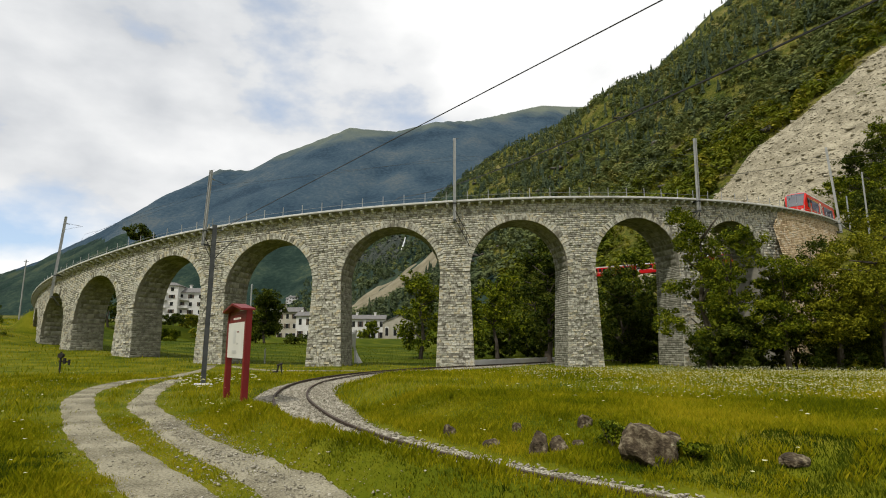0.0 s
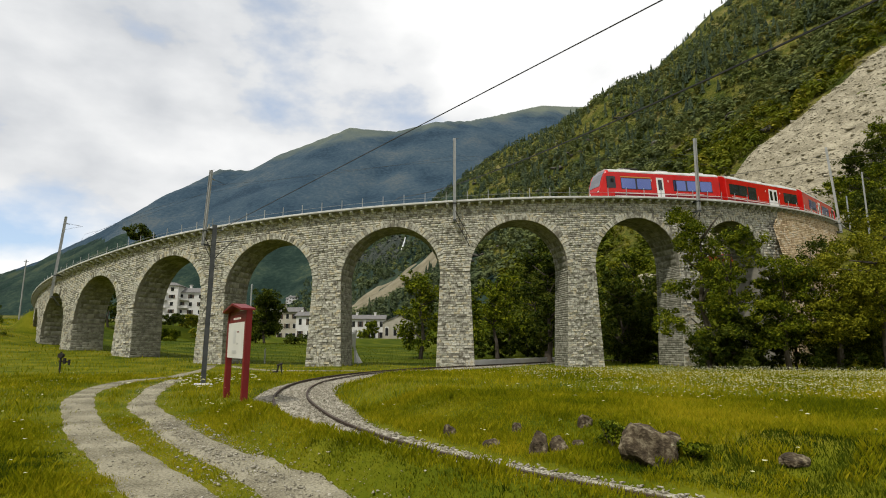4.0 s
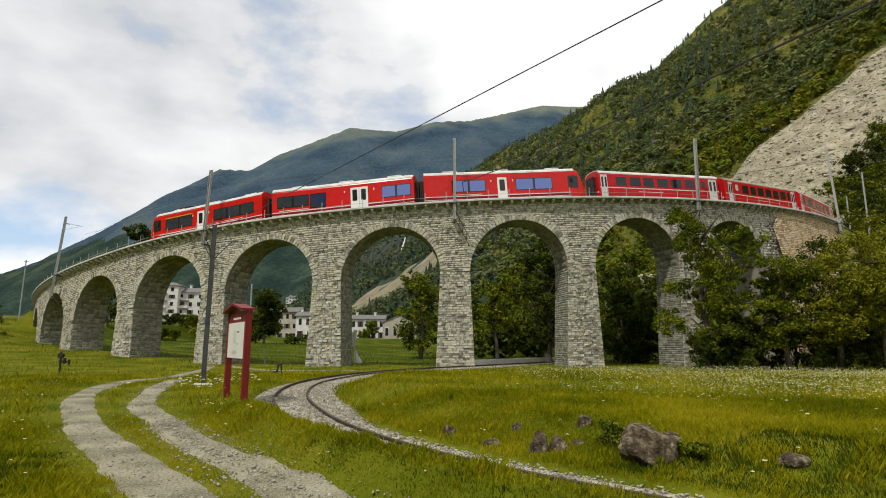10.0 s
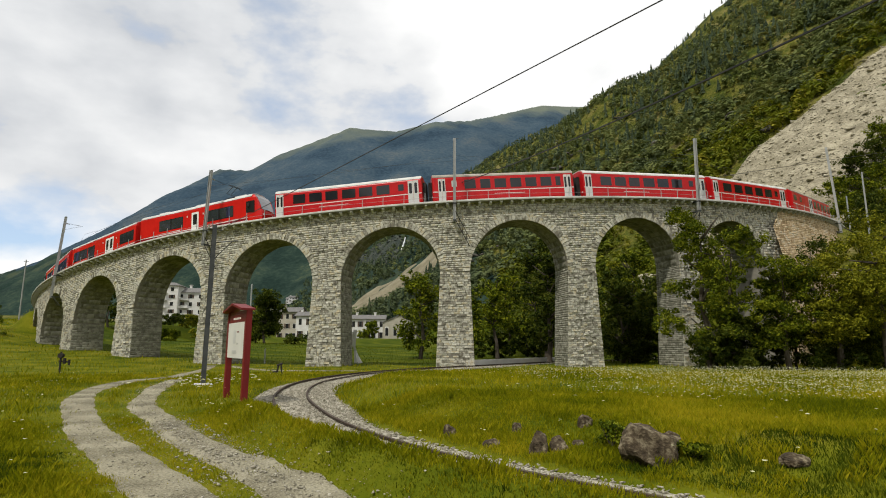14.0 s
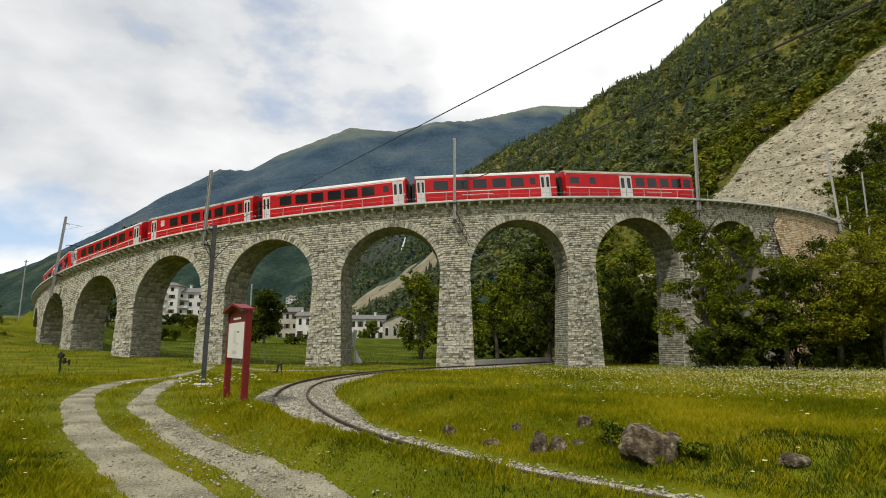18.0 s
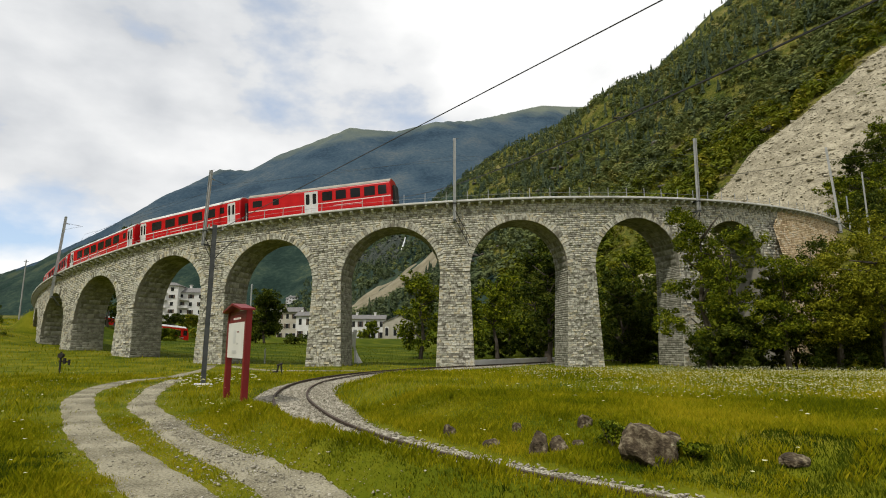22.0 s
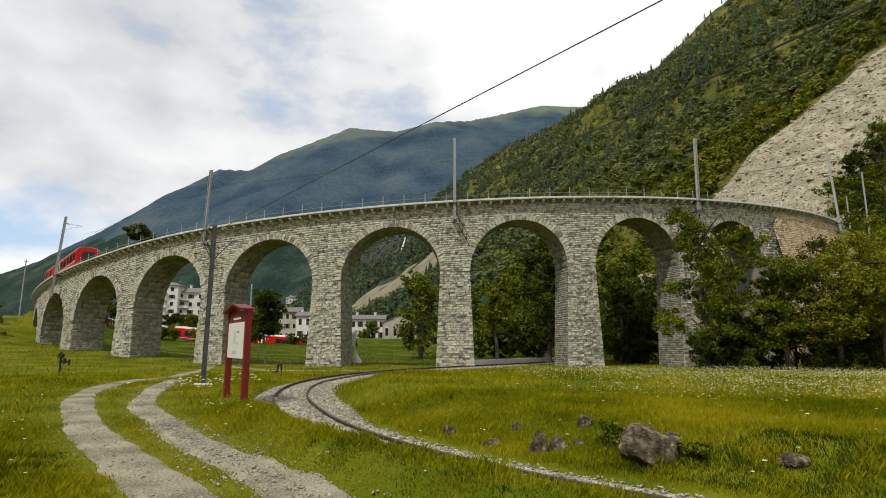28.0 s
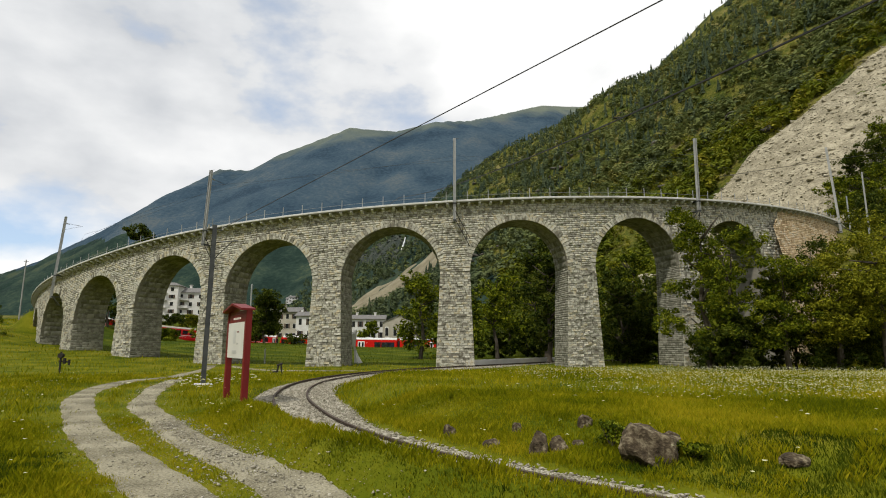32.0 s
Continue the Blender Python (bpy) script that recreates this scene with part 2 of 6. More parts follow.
def catmull(pts, step):
    out = []
    P = [Vector((*q, 0)) if len(q) == 2 else Vector(q) for q in pts]
    P = [P[0] * 2 - P[1]] + P + [P[-1] * 2 - P[-2]]
    for i in range(1, len(P) - 2):
        n = max(1, round((P[i + 1] - P[i]).length / step))
        for j in range(n):
            t = j / n
            out.append(0.5 * (2 * P[i] + (P[i + 1] - P[i - 1]) * t + (2 * P[i - 1] - 5 * P[i] + 4 * P[i + 1] - P[i + 2]) * t * t
                              + (3 * P[i] - P[i - 1] - 3 * P[i + 1] + P[i + 2]) * t ** 3))
    out.append(P[-2])
    return out


LOWER_LINE = catmull(LOOP, 0.5)
LOWER_S = np.concatenate([[0], np.cumsum([(q - p).length for p, q in zip(LOWER_LINE, LOWER_LINE[1:])])])
LOWER_N = next(i for i, q in enumerate(LOWER_LINE) if q.y < 83 and 0 < q.x < 30)
LOWER_XY = np.array([(q.x, q.y) for q in LOWER_LINE[LOWER_N:]])
BENCH = [(*plan(k), deck(k) - 0.75) for k in np.arange(-7.5, -6.2, 0.08)] + [(*plan(k), deck(k) - 0.75) for k in np.arange(5.0, 14.6, 0.08)]
BENCH += [(q.x, q.y, q.z - 0.4) for q in LOWER_LINE[:LOWER_N:2]]
BENCH = np.array(BENCH)


def track_point(s):
    """Rail level s metres along the line, counted uphill from the sixth pier."""
    if s >= K_LEAVE * BAY:
        return on_line(s / BAY, 0, RAIL)
    d = K_LEAVE * BAY - s
    i = min(len(LOWER_LINE) - 2, max(0, int(np.searchsorted(LOWER_S, d)) - 1))
    t = (d - LOWER_S[i]) / (LOWER_S[i + 1] - LOWER_S[i])
    return LOWER_LINE[i].lerp(LOWER_LINE[i + 1], t)


def sstep(a, b, x):
    t = np.clip((x - a) / (b - a), 0, 1)
    return t * t * (3 - 2 * t)


def wave(x, y, s, seed):
    """Cheap smooth relief from a few turned sines."""
    rng = np.random.RandomState(seed)
    z = 0
    for i in range(7):
        a, ph, f = rng.uniform(0, 6.28), rng.uniform(0, 6.28), (0.6 + 0.35 * i) / s * 6.28
        z = z + np.sin((x * np.cos(a) + y * np.sin(a)) * f + ph + 1.3 * np.sin((x * np.sin(a) - y * np.cos(a)) * f * 0.7 + ph * 2)) / (1 + 0.5 * i)
    return z / 3


def near_dist(x, y, xy):
    d = np.full(x.shape, 1e9)
    idx = np.zeros(x.shape, int)
    for j in range(0, len(xy)):
        q = (x - xy[j, 0]) ** 2 + (y - xy[j, 1]) ** 2
        w = q < d
        d[w], idx[w] = q[w], j
    return np.sqrt(d), idx


RIDGE = [(-2600, 2300, 230), (-1700, 2150, 272), (-1340, 2060, 366), (-1100, 1970, 470), (-930, 1970, 567), (-810, 1960, 631), (-700, 1970, 630), (-590, 1970, 695), (-450, 1980, 754),
         (-345, 1980, 798), (-178, 2000, 792), (-30, 2010, 834), (100, 2040, 851), (420, 2230, 1000), (560, 2400, 1070), (1500, 2800, 1250)]


def relief(x, y):
    """Height of the ground."""
    x, y = np.asarray(x, float), np.asarray(y, float)
    # valley floor
    z = -0.28 * sstep(18, 45, y) + 0.0 * x
    z = z + 1.5 * sstep(-14, -50, x) * sstep(30, 72, y) + 4.0 * sstep(-45, -75, x) * sstep(35, 80, y) + 2.5 * sstep(-75, -160, x) * sstep(20, 90, y)
    z = z + 1.42 * sstep(75, 128, y) * sstep(60, 25, x) + 3.0 * sstep(135, 215, y) * sstep(75, 15, x)
    # hollow of the meadow inside the curve, and the village green beyond it
    inner = sstep(67, 58, np.hypot(x - CX, y - CY))
    z = z + inner * (np.minimum(z, 1.9 + 0.5 * sstep(-30, -60, x)) - z)
    green = sstep(150, 165, y) * sstep(330, 260, y) * sstep(-88, -72, x)
    z = z + green * (np.minimum(z, 3.9) - z)
    z = z + 0.07 * wave(x, y, 14, 3) * sstep(5, 20, np.hypot(x, y))
    # meadow plateau beside the lower line
    d, i = near_dist(x, y, LOWER_XY)
    t = LOWER_XY[np.minimum(i + 1, len(LOWER_XY) - 1)] - LOWER_XY[np.maximum(i - 1, 0)]
    q = np.stack([x - LOWER_XY[i, 0], y - LOWER_XY[i, 1]], -1)
    left_of = t[..., 0] * q[..., 1] - t[..., 1] * q[..., 0]
    bank = np.where(left_of > 0, sstep(1.7, 3.6, d), 0)
    plateau = bank * (0.42 + 0.10 * wave(x, y, 9, 8)) * sstep(44, 27, y)
    z = z + plateau
    # bed of the lower line
    near_side = (left_of <= 0) & (y < 17)
    cover = np.where(near_side, sstep(17, 12.5, y), 0)
    z = z + 0.40 * cover * sstep(0.6, 1.05, d) * sstep(2.0, 1.3, d)
    dig = np.where(left_of <= 0, d + 0.5 * cover, d + 0.45 * sstep(16, 12.5, y))
    z = z * sstep(1.0, 1.65, dig) + -0.42 * (1 - sstep(1.0, 1.65, dig))
    # hillside along the valley
    foot = np.where(y < 150, 63 + (150 - y) * 0.08, 63 - (y - 150) * 0.52)
    # out of view the foot recedes so that windows mirror open sky
    foot = foot + 6 * wave(x, y, 90, 5) + 1.2 * np.maximum(0, 20 - y)
    up = np.maximum(0, x - foot)
    up = up * up / (up + 12)
    rise = 0.80 * up * (1 + 0.07 * wave(x, y, 140, 6)) + 2.2 * wave(x, y, 45, 7) * sstep(0, 40, up)
    rise = rise * (1 + 0.05 * sstep(110, 240, rise))
    top = 1.06 * np.interp(x, [-200, -60, 42, 101, 162, 221, 260, 326, 700], [190, 266, 338, 376, 374, 378, 374, 424, 930])
    rise = top * (1 - np.exp(-(np.maximum(rise, 0) / top) ** 3)) ** (1 / 3)
    rise = rise * sstep(2600, 900, y)
    z = z + rise
    # far range
    m, crest = np.full(x.shape, -500.0), np.full(x.shape, 1e9)
    for (ax, ay, az), (bx, by, bz) in zip(RIDGE, RIDGE[1:]):
        ux, uy = bx - ax, by - ay
        s = np.clip(((x - ax) * ux + (y - ay) * uy) / (ux * ux + uy * uy), 0, 1)
        dd = np.hypot(x - ax - s * ux, y - ay - s * uy)
        hz = az + s * (bz - az)
        m = np.maximum(m, hz - 0.80 * dd)
        crest = np.minimum(crest, dd)
    spur = wave(x, y, 520, 11) * 26 + wave(x, y, 170, 12) * 10
    m = m + 1.0 * spur * sstep(0, 160, m) * sstep(30, 260, crest) + 2.5 * wave(x, y, 60, 13) * sstep(0, 160, m)
    z = np.maximum(z, m)
    # behind the camera and beside it the western valley side, unseen, darkening window reflections
    z = z + 0.10 * np.maximum(0, -y - 90) * sstep(-90, -200, y) + 0.6 * np.maximum(0, -x - 130 - 0.86 * np.maximum(0, y))
    # benches and banks of the upper line
    d, i = near_dist(x, y, BENCH[:, :2])
    b = BENCH[i, 2]
    reach = 2.6 + np.abs(z - b) * 1.1
    w = 1 - sstep(2.6, np.maximum(reach, 4.0), d)
    return z * (1 - w) + b * w


def height(x, y):
    return float(relief(np.array([x]), np.array([y]))[0])


def lush(x, y):
    """Zone of darker grass on both sides of the farm track, nearest the road."""
    edge = 8.3 + 0.5 * wave(x, y, 3, 44)
    far_ = near_dist(x, y, LOWER_XY[::2])[0] > 1.45
    return (far_ & (x > -1.9) & (y < edge)) | ((x < -5.2) & (y < edge + 1.0))


def make_ground():
    az = np.concatenate([np.arange(-180, -44, 2.0), np.arange(-44, 46, 0.25), np.arange(46, 180.1, 2.0)])
    rad = np.concatenate([[0.0], np.geomspace(1.5, 4.0, 14, endpoint=False), np.geomspace(4.0, 18, 150, endpoint=False), np.geomspace(18, 1840, 145, endpoint=False), np.arange(1840, 2900, 10.0), np.geomspace(2900, 4800, 12)])
    A, R = np.meshgrid(np.radians(az), rad)
    X, Y = R * np.sin(A), R * np.cos(A)
    Z = relief(X, Y)
    n, c = len(rad), len(az)
    v = np.stack([X, Y, Z], -1).reshape(-1, 3)
    i = np.arange(n * c).reshape(n, c)
    f = np.stack([i[:-1, :-1], i[:-1, 1:], i[1:, 1:], i[1:, :-1]], -1).reshape(-1, 4)
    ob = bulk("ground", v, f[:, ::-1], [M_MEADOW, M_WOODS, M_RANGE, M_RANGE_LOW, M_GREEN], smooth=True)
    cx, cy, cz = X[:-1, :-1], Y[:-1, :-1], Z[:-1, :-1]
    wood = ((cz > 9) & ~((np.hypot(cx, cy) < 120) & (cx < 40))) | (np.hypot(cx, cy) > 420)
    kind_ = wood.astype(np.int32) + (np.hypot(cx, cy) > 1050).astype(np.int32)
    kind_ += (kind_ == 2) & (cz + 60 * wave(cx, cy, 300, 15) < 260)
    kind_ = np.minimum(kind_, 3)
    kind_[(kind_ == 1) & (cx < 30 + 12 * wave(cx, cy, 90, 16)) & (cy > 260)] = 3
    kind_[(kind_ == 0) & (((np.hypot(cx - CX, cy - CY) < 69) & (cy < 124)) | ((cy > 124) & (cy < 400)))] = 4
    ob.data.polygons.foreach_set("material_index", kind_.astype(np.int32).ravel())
    return tagged(ob, "green flowering meadow rising into wooded mountain slopes", "ground", kind="structure")


make_ground()


M_RUBBLE = material("brown_rubble", [(0.33, 0.235, 0.13), (0.50, 0.375, 0.225), (0.63, 0.49, 0.31), (0.56, 0.48, 0.36)], 1.3, 0.9, 0.6, 18, island=0.35, bumpdist=0.04)
M_COPING = material("pale_coping_stone", [(0.44, 0.435, 0.41), (0.56, 0.555, 0.53), (0.64, 0.63, 0.60)], 0.9, 0.85, 0.3, 30)
# Darker than the face stone: shade inside the arches is in this colour.
M_SOFFIT = material("shade_toned_stone", [(0.145, 0.141, 0.108), (0.226, 0.22, 0.172), (0.32, 0.312, 0.25)], 2.5, 0.9, 0.7, 9.0, island=0.4, bumpdist=0.05)
M_GALV = material("galvanised_steel", [(0.30, 0.305, 0.30), (0.42, 0.425, 0.415)], 2.0, 0.55, 0.1, 40, metal=0.25)

# ---- viaduct ----
HALF = 2.0        # outer face of the masonry, from the track
BACK = 1.45       # inner face
PIER_TOP, PIER_BASE = 2.8, 3.55
CROWN, SPAN_R = 2.05, 4.66
FACE = 72.0 * radians(DTH)
SPRING = -CROWN - SPAN_R
rnd = random.Random(7)


def pier_ground(k):
    return min(height(*plan(k, 2)), height(*plan(k, -2)))


def arch_curve(n=32):
    """Points (offset along the face, drop below the deck) of the vault's underside, spring to spring."""
    return [(-SPAN_R * math.cos(math.pi * i / n), SPRING + SPAN_R * math.sin(math.pi * i / n)) for i in range(n + 1)]


viaduct = empty("viaduct", label="curved grey stone railway viaduct with nine round arches", category="viaduct")


class Stones:
    """Many dressed stones in one mesh: each a raised face with four sloping sides."""

    def __init__(self):
        self.v, self.f = [], []

    def add(self, corners, out, inset=0.05):
        """corners: four points counter-clockwise as seen from outside; out: how far and where the face stands proud."""
        mid = sum(corners, Vector()) / 4
        n = len(self.v)
        self.v += list(corners)
        self.v += [c + (mid - c) * inset + out * rnd.uniform(0.35, 1.5) for c in corners]
        self.f += [(n + 4, n + 5, n + 6, n + 7)] + [(n + i, n + (i + 1) % 4, n + 4 + (i + 1) % 4, n + 4 + i) for i in range(4)]

    def make(self, name, mat, parent, label=""):
        ob = bulk(name, self.v, self.f, M_STONES if mat is M_STONE else mat, parent, label)
        ob["kind"] = "stuff"
        return ob


def one_stone(name, corners, out, mat, parent, inset=0.05):
    mid = sum(corners, Vector()) / 4
    v = list(corners) + [c + (mid - c) * inset + out * rnd.uniform(0.35, 1.5) for c in corners]
    f = [(4, 5, 6, 7)] + [(i, (i + 1) % 4, 4 + (i + 1) % 4, 4 + i) for i in range(4)]
    return obj(name, v, f, mat, parent)


def splits(a, b, lo, hi):
    """Cuts the stretch a..b into random lengths."""
    cuts, x = [a], a
    while True:
        x += rnd.uniform(lo, hi)
        if x > b - lo * 0.7:
            break
        cuts.append(x)
    return cuts + [b]


def outward(k):
    th = radians(TH0 + DTH * k)
    return Vector((math.cos(th), math.sin(th), 0))


def bay(k):
    """One bay: backing walls, vault with its ring of voussoirs, coursed face."""
    pts = arch_curve()
    n = len(pts)
    g = Geo()
    for r in (HALF - 0.03, -BACK):
        lo = [on_line(k - 0.5, r, SPRING)] + [on_line(k + a / FACE, r, dz) for a, dz in pts] + [on_line(k + 0.5, r, SPRING)]
        hi = [on_line(k - 0.5, r, -0.14)] + [on_line(k + a / FACE, r, -0.14) for a, dz in pts] + [on_line(k + 0.5, r, -0.14)]
        q = [(i, i + 1, n + 2 + i + 1, n + 2 + i) for i in range(n + 1)]
        g.add(lo + hi, q if r > 0 else [f[::-1] for f in q])
    wall = part("spandrel_wall", g, M_MORTAR, viaduct, "coursed grey stone wall above the arch")
    g = Geo()
    v = [on_line(k + a / FACE, r, dz) for r in (HALF - 0.03, 0, -BACK) for a, dz in pts]
    g.add(v, [(j * n + i, (j + 1) * n + i, (j + 1) * n + i + 1, j * n + i + 1) for j in range(2) for i in range(n - 1)])
    vault = part("vault", g, M_MORTAR, viaduct, "dark rough stone underside of the arch")
    # stones of the vault
    s = Stones()
    m_ = 26
    for i in range(m_):
        t0, t1 = math.pi * i / m_ + 0.006, math.pi * (i + 1) / m_ - 0.006
        cuts = splits(-BACK, HALF - 0.35, 0.4, 0.9)
        for r0, r1 in zip(cuts, cuts[1:]):
            c = [on_line(k - SPAN_R * math.cos(t) / FACE, r, SPRING + SPAN_R * math.sin(t)) for t, r in ((t0, r1 - 0.02), (t1, r1 - 0.02), (t1, r0), (t0, r0))]
            mid = on_line(k, (r0 + r1) / 2, SPRING)
            inward = (mid - sum(c, Vector()) / 4).normalized() * rnd.uniform(0.008, 0.02)
            s.add(c[::-1], inward, 0.03)
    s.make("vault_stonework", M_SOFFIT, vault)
    # ring
    m_ = 46
    for i in range(m_):
        t0, t1 = math.pi * i / m_ + 0.004, math.pi * (i + 1) / m_ - 0.004
        depth = rnd.uniform(0.52, 0.72)
        c = [on_line(k - q * math.cos(t) / FACE, HALF - 0.02, SPRING + q * math.sin(t)) for q, t in ((SPAN_R, t0), (SPAN_R, t1), (SPAN_R + depth, t1), (SPAN_R + depth, t0))]
        one_stone("voussoir", c[::-1], outward(k) * rnd.uniform(0.04, 0.10), M_STONE, vault, 0.06)
    # coursed face
    s = Stones()
    z = -0.16
    while z > SPRING + 0.05:
        h = min(rnd.uniform(0.16, 0.25), z - SPRING)
        for u0, u1 in zip(*(lambda q: (q, q[1:]))(splits(-FACE / 2, FACE / 2, 0.22, 0.72))):
            um, zm = (u0 + u1) / 2, z - h / 2 - SPRING
            if math.hypot(min(abs(u0), abs(u1)) if u0 * u1 > 0 else 0, max(zm - h / 2, 0)) < SPAN_R + 0.30:
                if math.hypot(um, zm) < SPAN_R + 0.35:
                    continue
                edge = math.sqrt(max(0, (SPAN_R + 0.45) ** 2 - zm ** 2))
                if um > 0:
                    u0 = max(u0, edge)
                else:
                    u1 = min(u1, -edge)
                if u1 - u0 < 0.12:
                    continue
            c = [on_line(k + u / FACE, HALF - 0.03, q) for u, q in ((u0 + 0.012, z - h + 0.012), (u1 - 0.012, z - h + 0.012), (u1 - 0.012, z), (u0 + 0.012, z))]
            s.add(c, outward(k + um / FACE) * rnd.uniform(0.02, 0.07), 0.07)
        z -= h
    s.make("face_stonework", M_STONE, wall)


def pier_half(drop):
    """Half the width of a pier so far below its spring."""
    return (PIER_TOP + (PIER_BASE - PIER_TOP) * min(1.3, drop / 9.0)) / 2


def pier(k):
    g = Geo()
    base = pier_ground(k) - 0.6 - deck(k)
    zk = deck(k)

    def at(u, r, dz):
        x, y = plan(k + u / FACE, r)
        return Vector((x, y, zk + dz))

    def batter(dz):
        return HALF - 0.03 + max(0, SPRING - dz) * 0.02
    rings = []
    for i in range(7):
        dz = SPRING + (base - SPRING) * i / 6 + (0.28 if i == 0 else 0)
        h, o = pier_half(SPRING - dz) - 0.03, batter(dz)
        rings.append([at(-h, o, dz), at(h, o, dz), at(h, -BACK, dz), at(-h, -BACK, dz)])
    g.loft(rings[::-1])
    body = part("pier", g, M_MORTAR, viaduct, "tapering coursed stone pier")
    face = outward(k)
    along = Vector((-face.y, face.x, 0))
    side = Stones()
    z = SPRING
    while z > base + 0.1:
        h = min(rnd.uniform(0.16, 0.25), z - base)
        hw = [pier_half(SPRING - q) for q in (z - h, z)]
        cuts = splits(-1, 1, 0.14, 0.46)
        for a, b in zip(cuts, cuts[1:]):
            c = [at(a * hw[0] + 0.012, batter(z - h), z - h + 0.014), at(b * hw[0] - 0.012, batter(z - h), z - h + 0.014), at(b * hw[1] - 0.012, batter(z), z), at(a * hw[1] + 0.012, batter(z), z)]
            one_stone("stone", c, face * rnd.uniform(0.03, 0.10), M_STONE, body, 0.075)
        for sg in (1, -1):
            cuts = splits(-BACK, batter(z), 0.28, 0.7)
            for a, b in zip(cuts, cuts[1:]):
                c = [at(sg * (hw[0] - 0.03), b - 0.012, z - h + 0.014), at(sg * (hw[0] - 0.03), a, z - h + 0.014), at(sg * (hw[1] - 0.03), a, z), at(sg * (hw[1] - 0.03), b - 0.012, z)]
                side.add(c if sg > 0 else c[::-1], along * sg * rnd.uniform(0.008, 0.022), 0.035)
        z -= h
    # pier sides get the vault tone with shade painted in
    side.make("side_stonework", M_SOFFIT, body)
    return body


for b in range(9):
    bay(b - 5.5)
for q in range(-5, 3):
    pier(q)


def sweep(name, k0, k1, step, prof, mat, parent, label=""):
    """A profile of (r, dz) carried along the line."""
    g = Geo()
    n = max(2, round((k1 - k0) / step) + 1)
    g.loft([[on_line(k0 + (k1 - k0) * i / (n - 1), r, dz) for r, dz in prof] for i in range(n)])
    return part(name, g, mat, parent, label)


K0, K1 = -6.35, 5.15
sweep("deck_fill", K0, K1, 0.1, [(-1.4, -1.2), (1.9, -1.2), (1.9, -0.55), (-1.4, -0.55)][::-1], M_MORTAR, viaduct)
copings = []
for r0, r1 in ((1.72, 2.62), (-1.85, -1.3)):
    copings.append(sweep("coping", K0, K1, 0.1, [(r0, -0.19), (r1 - 0.03, -0.19), (r1, -0.16), (r1, -0.03), (r1 - 0.03, 0.0), (r0, 0.0)][::-1], M_COPING, viaduct, "pale projecting stone coping"))


# Dark slab added for the shade below the coping's overhang.
sweep("coping_shade_slab", K0, K1, 0.1, [(1.72, -0.24), (2.56, -0.24), (2.56, -0.194), (1.72, -0.194)][::-1], M_SOFFIT, viaduct, "thin dark slab for the shade under the coping")


def corbel_mesh():
    g = Geo()
    prof = [(-0.05, 0.0), (0.52, 0.0), (0.52, -0.13), (0.2, -0.29), (-0.05, -0.30)]
    g.loft([[Vector((x, y, z)) for x, z in prof] for y in (-0.11, 0.11)])
    return g


corbel0 = None
for i in range(int((K1 - K0) * 12)):
    kc = K0 + (i + 0.5) / 12
    if corbel0 is None:
        corbel0 = part("corbel", corbel_mesh(), M_COPING, copings[0], "small stone bracket under the coping")
        c = corbel0
    else:
        c = new("corbel", corbel0.data)
        c.parent = copings[0]
    p_ = on_line(kc, HALF, -0.236)
    c.matrix_basis = Matrix.Translation(p_) @ Matrix.Rotation(radians(TH0 + DTH * kc), 4, "Z")


def abutment(k0, k1, mat, label, lean, flare=0.0):
    """Solid masonry between the last arch and the hillside."""
    g = Geo()
    n = 13
    rings = []
    for i in range(n):
        k = k0 + (k1 - k0) * i / (n - 1)
        low = min(height(*plan(k, 3.0)), height(*plan(k, -3.0))) - 1.0 - deck(k)
        low = min(low, -1.6)
        o = HALF - 0.03
        kf = k + flare * max(low, -2.4) * (k1 - k) / (k1 - k0)
        rings.append([on_line(k, -BACK, -0.14), on_line(k, -BACK, low), on_line(kf, o + lean * -low, low), on_line(k, o, -0.14)])
    g.loft(rings)
    body = part("abutment", g, M_MORTAR if mat is M_STONE else mat, viaduct, label)
    s = Stones()
    ks = np.linspace(k0, k1, 9)
    feet = relief(*np.array([plan(k, 3.2) for k in ks]).T)
    z = -0.16
    while z > -19:
        h = rnd.uniform(0.22, 0.34) if mat is M_STONE else rnd.uniform(0.16, 0.28)
        cuts = splits(k0 * FACE, k1 * FACE, *((0.3, 0.85) if mat is M_STONE else (0.18, 0.55)))
        for u0, u1 in zip(cuts, cuts[1:]):
            k = (u0 + u1) / 2 / FACE
            if deck(k) + z < np.interp(k, ks, feet) - 0.5:
                continue
            c = [on_line(u / FACE + flare * max(q, -2.4) * (k1 - u / FACE) / (k1 - k0), HALF - 0.03 + lean * -q, q) for u, q in ((u0 + 0.012, z - h + 0.014), (u1 - 0.012, z - h + 0.014), (u1 - 0.012, z), (u0 + 0.012, z))]
            s.add(c, outward(k) * rnd.uniform(0.02, 0.07))
        z -= h
    s.make("rubble_stonework", mat, body)
    return body


abutment(2.998 - 0.11, 3.22, M_STONE, "grey coursed stone abutment wall", 0.03)
abutment(3.221, 5.1, M_RUBBLE, "brown rubble retaining wall overgrown at its foot", 0.22, 0.085)
abutment(-6.35, -5.998 + 0.11, M_STONE, "grey coursed stone abutment wall", 0.03)

# ---- railing and line equipment on the viaduct ----
M_RAILING = material("dull_railing_steel", [(0.20, 0.205, 0.20), (0.29, 0.295, 0.285)], 2.0, 0.6, 0.1, 40, metal=0.2)
railing = empty("railing", label="thin grey steel railing along the viaduct's edge", category="railing")


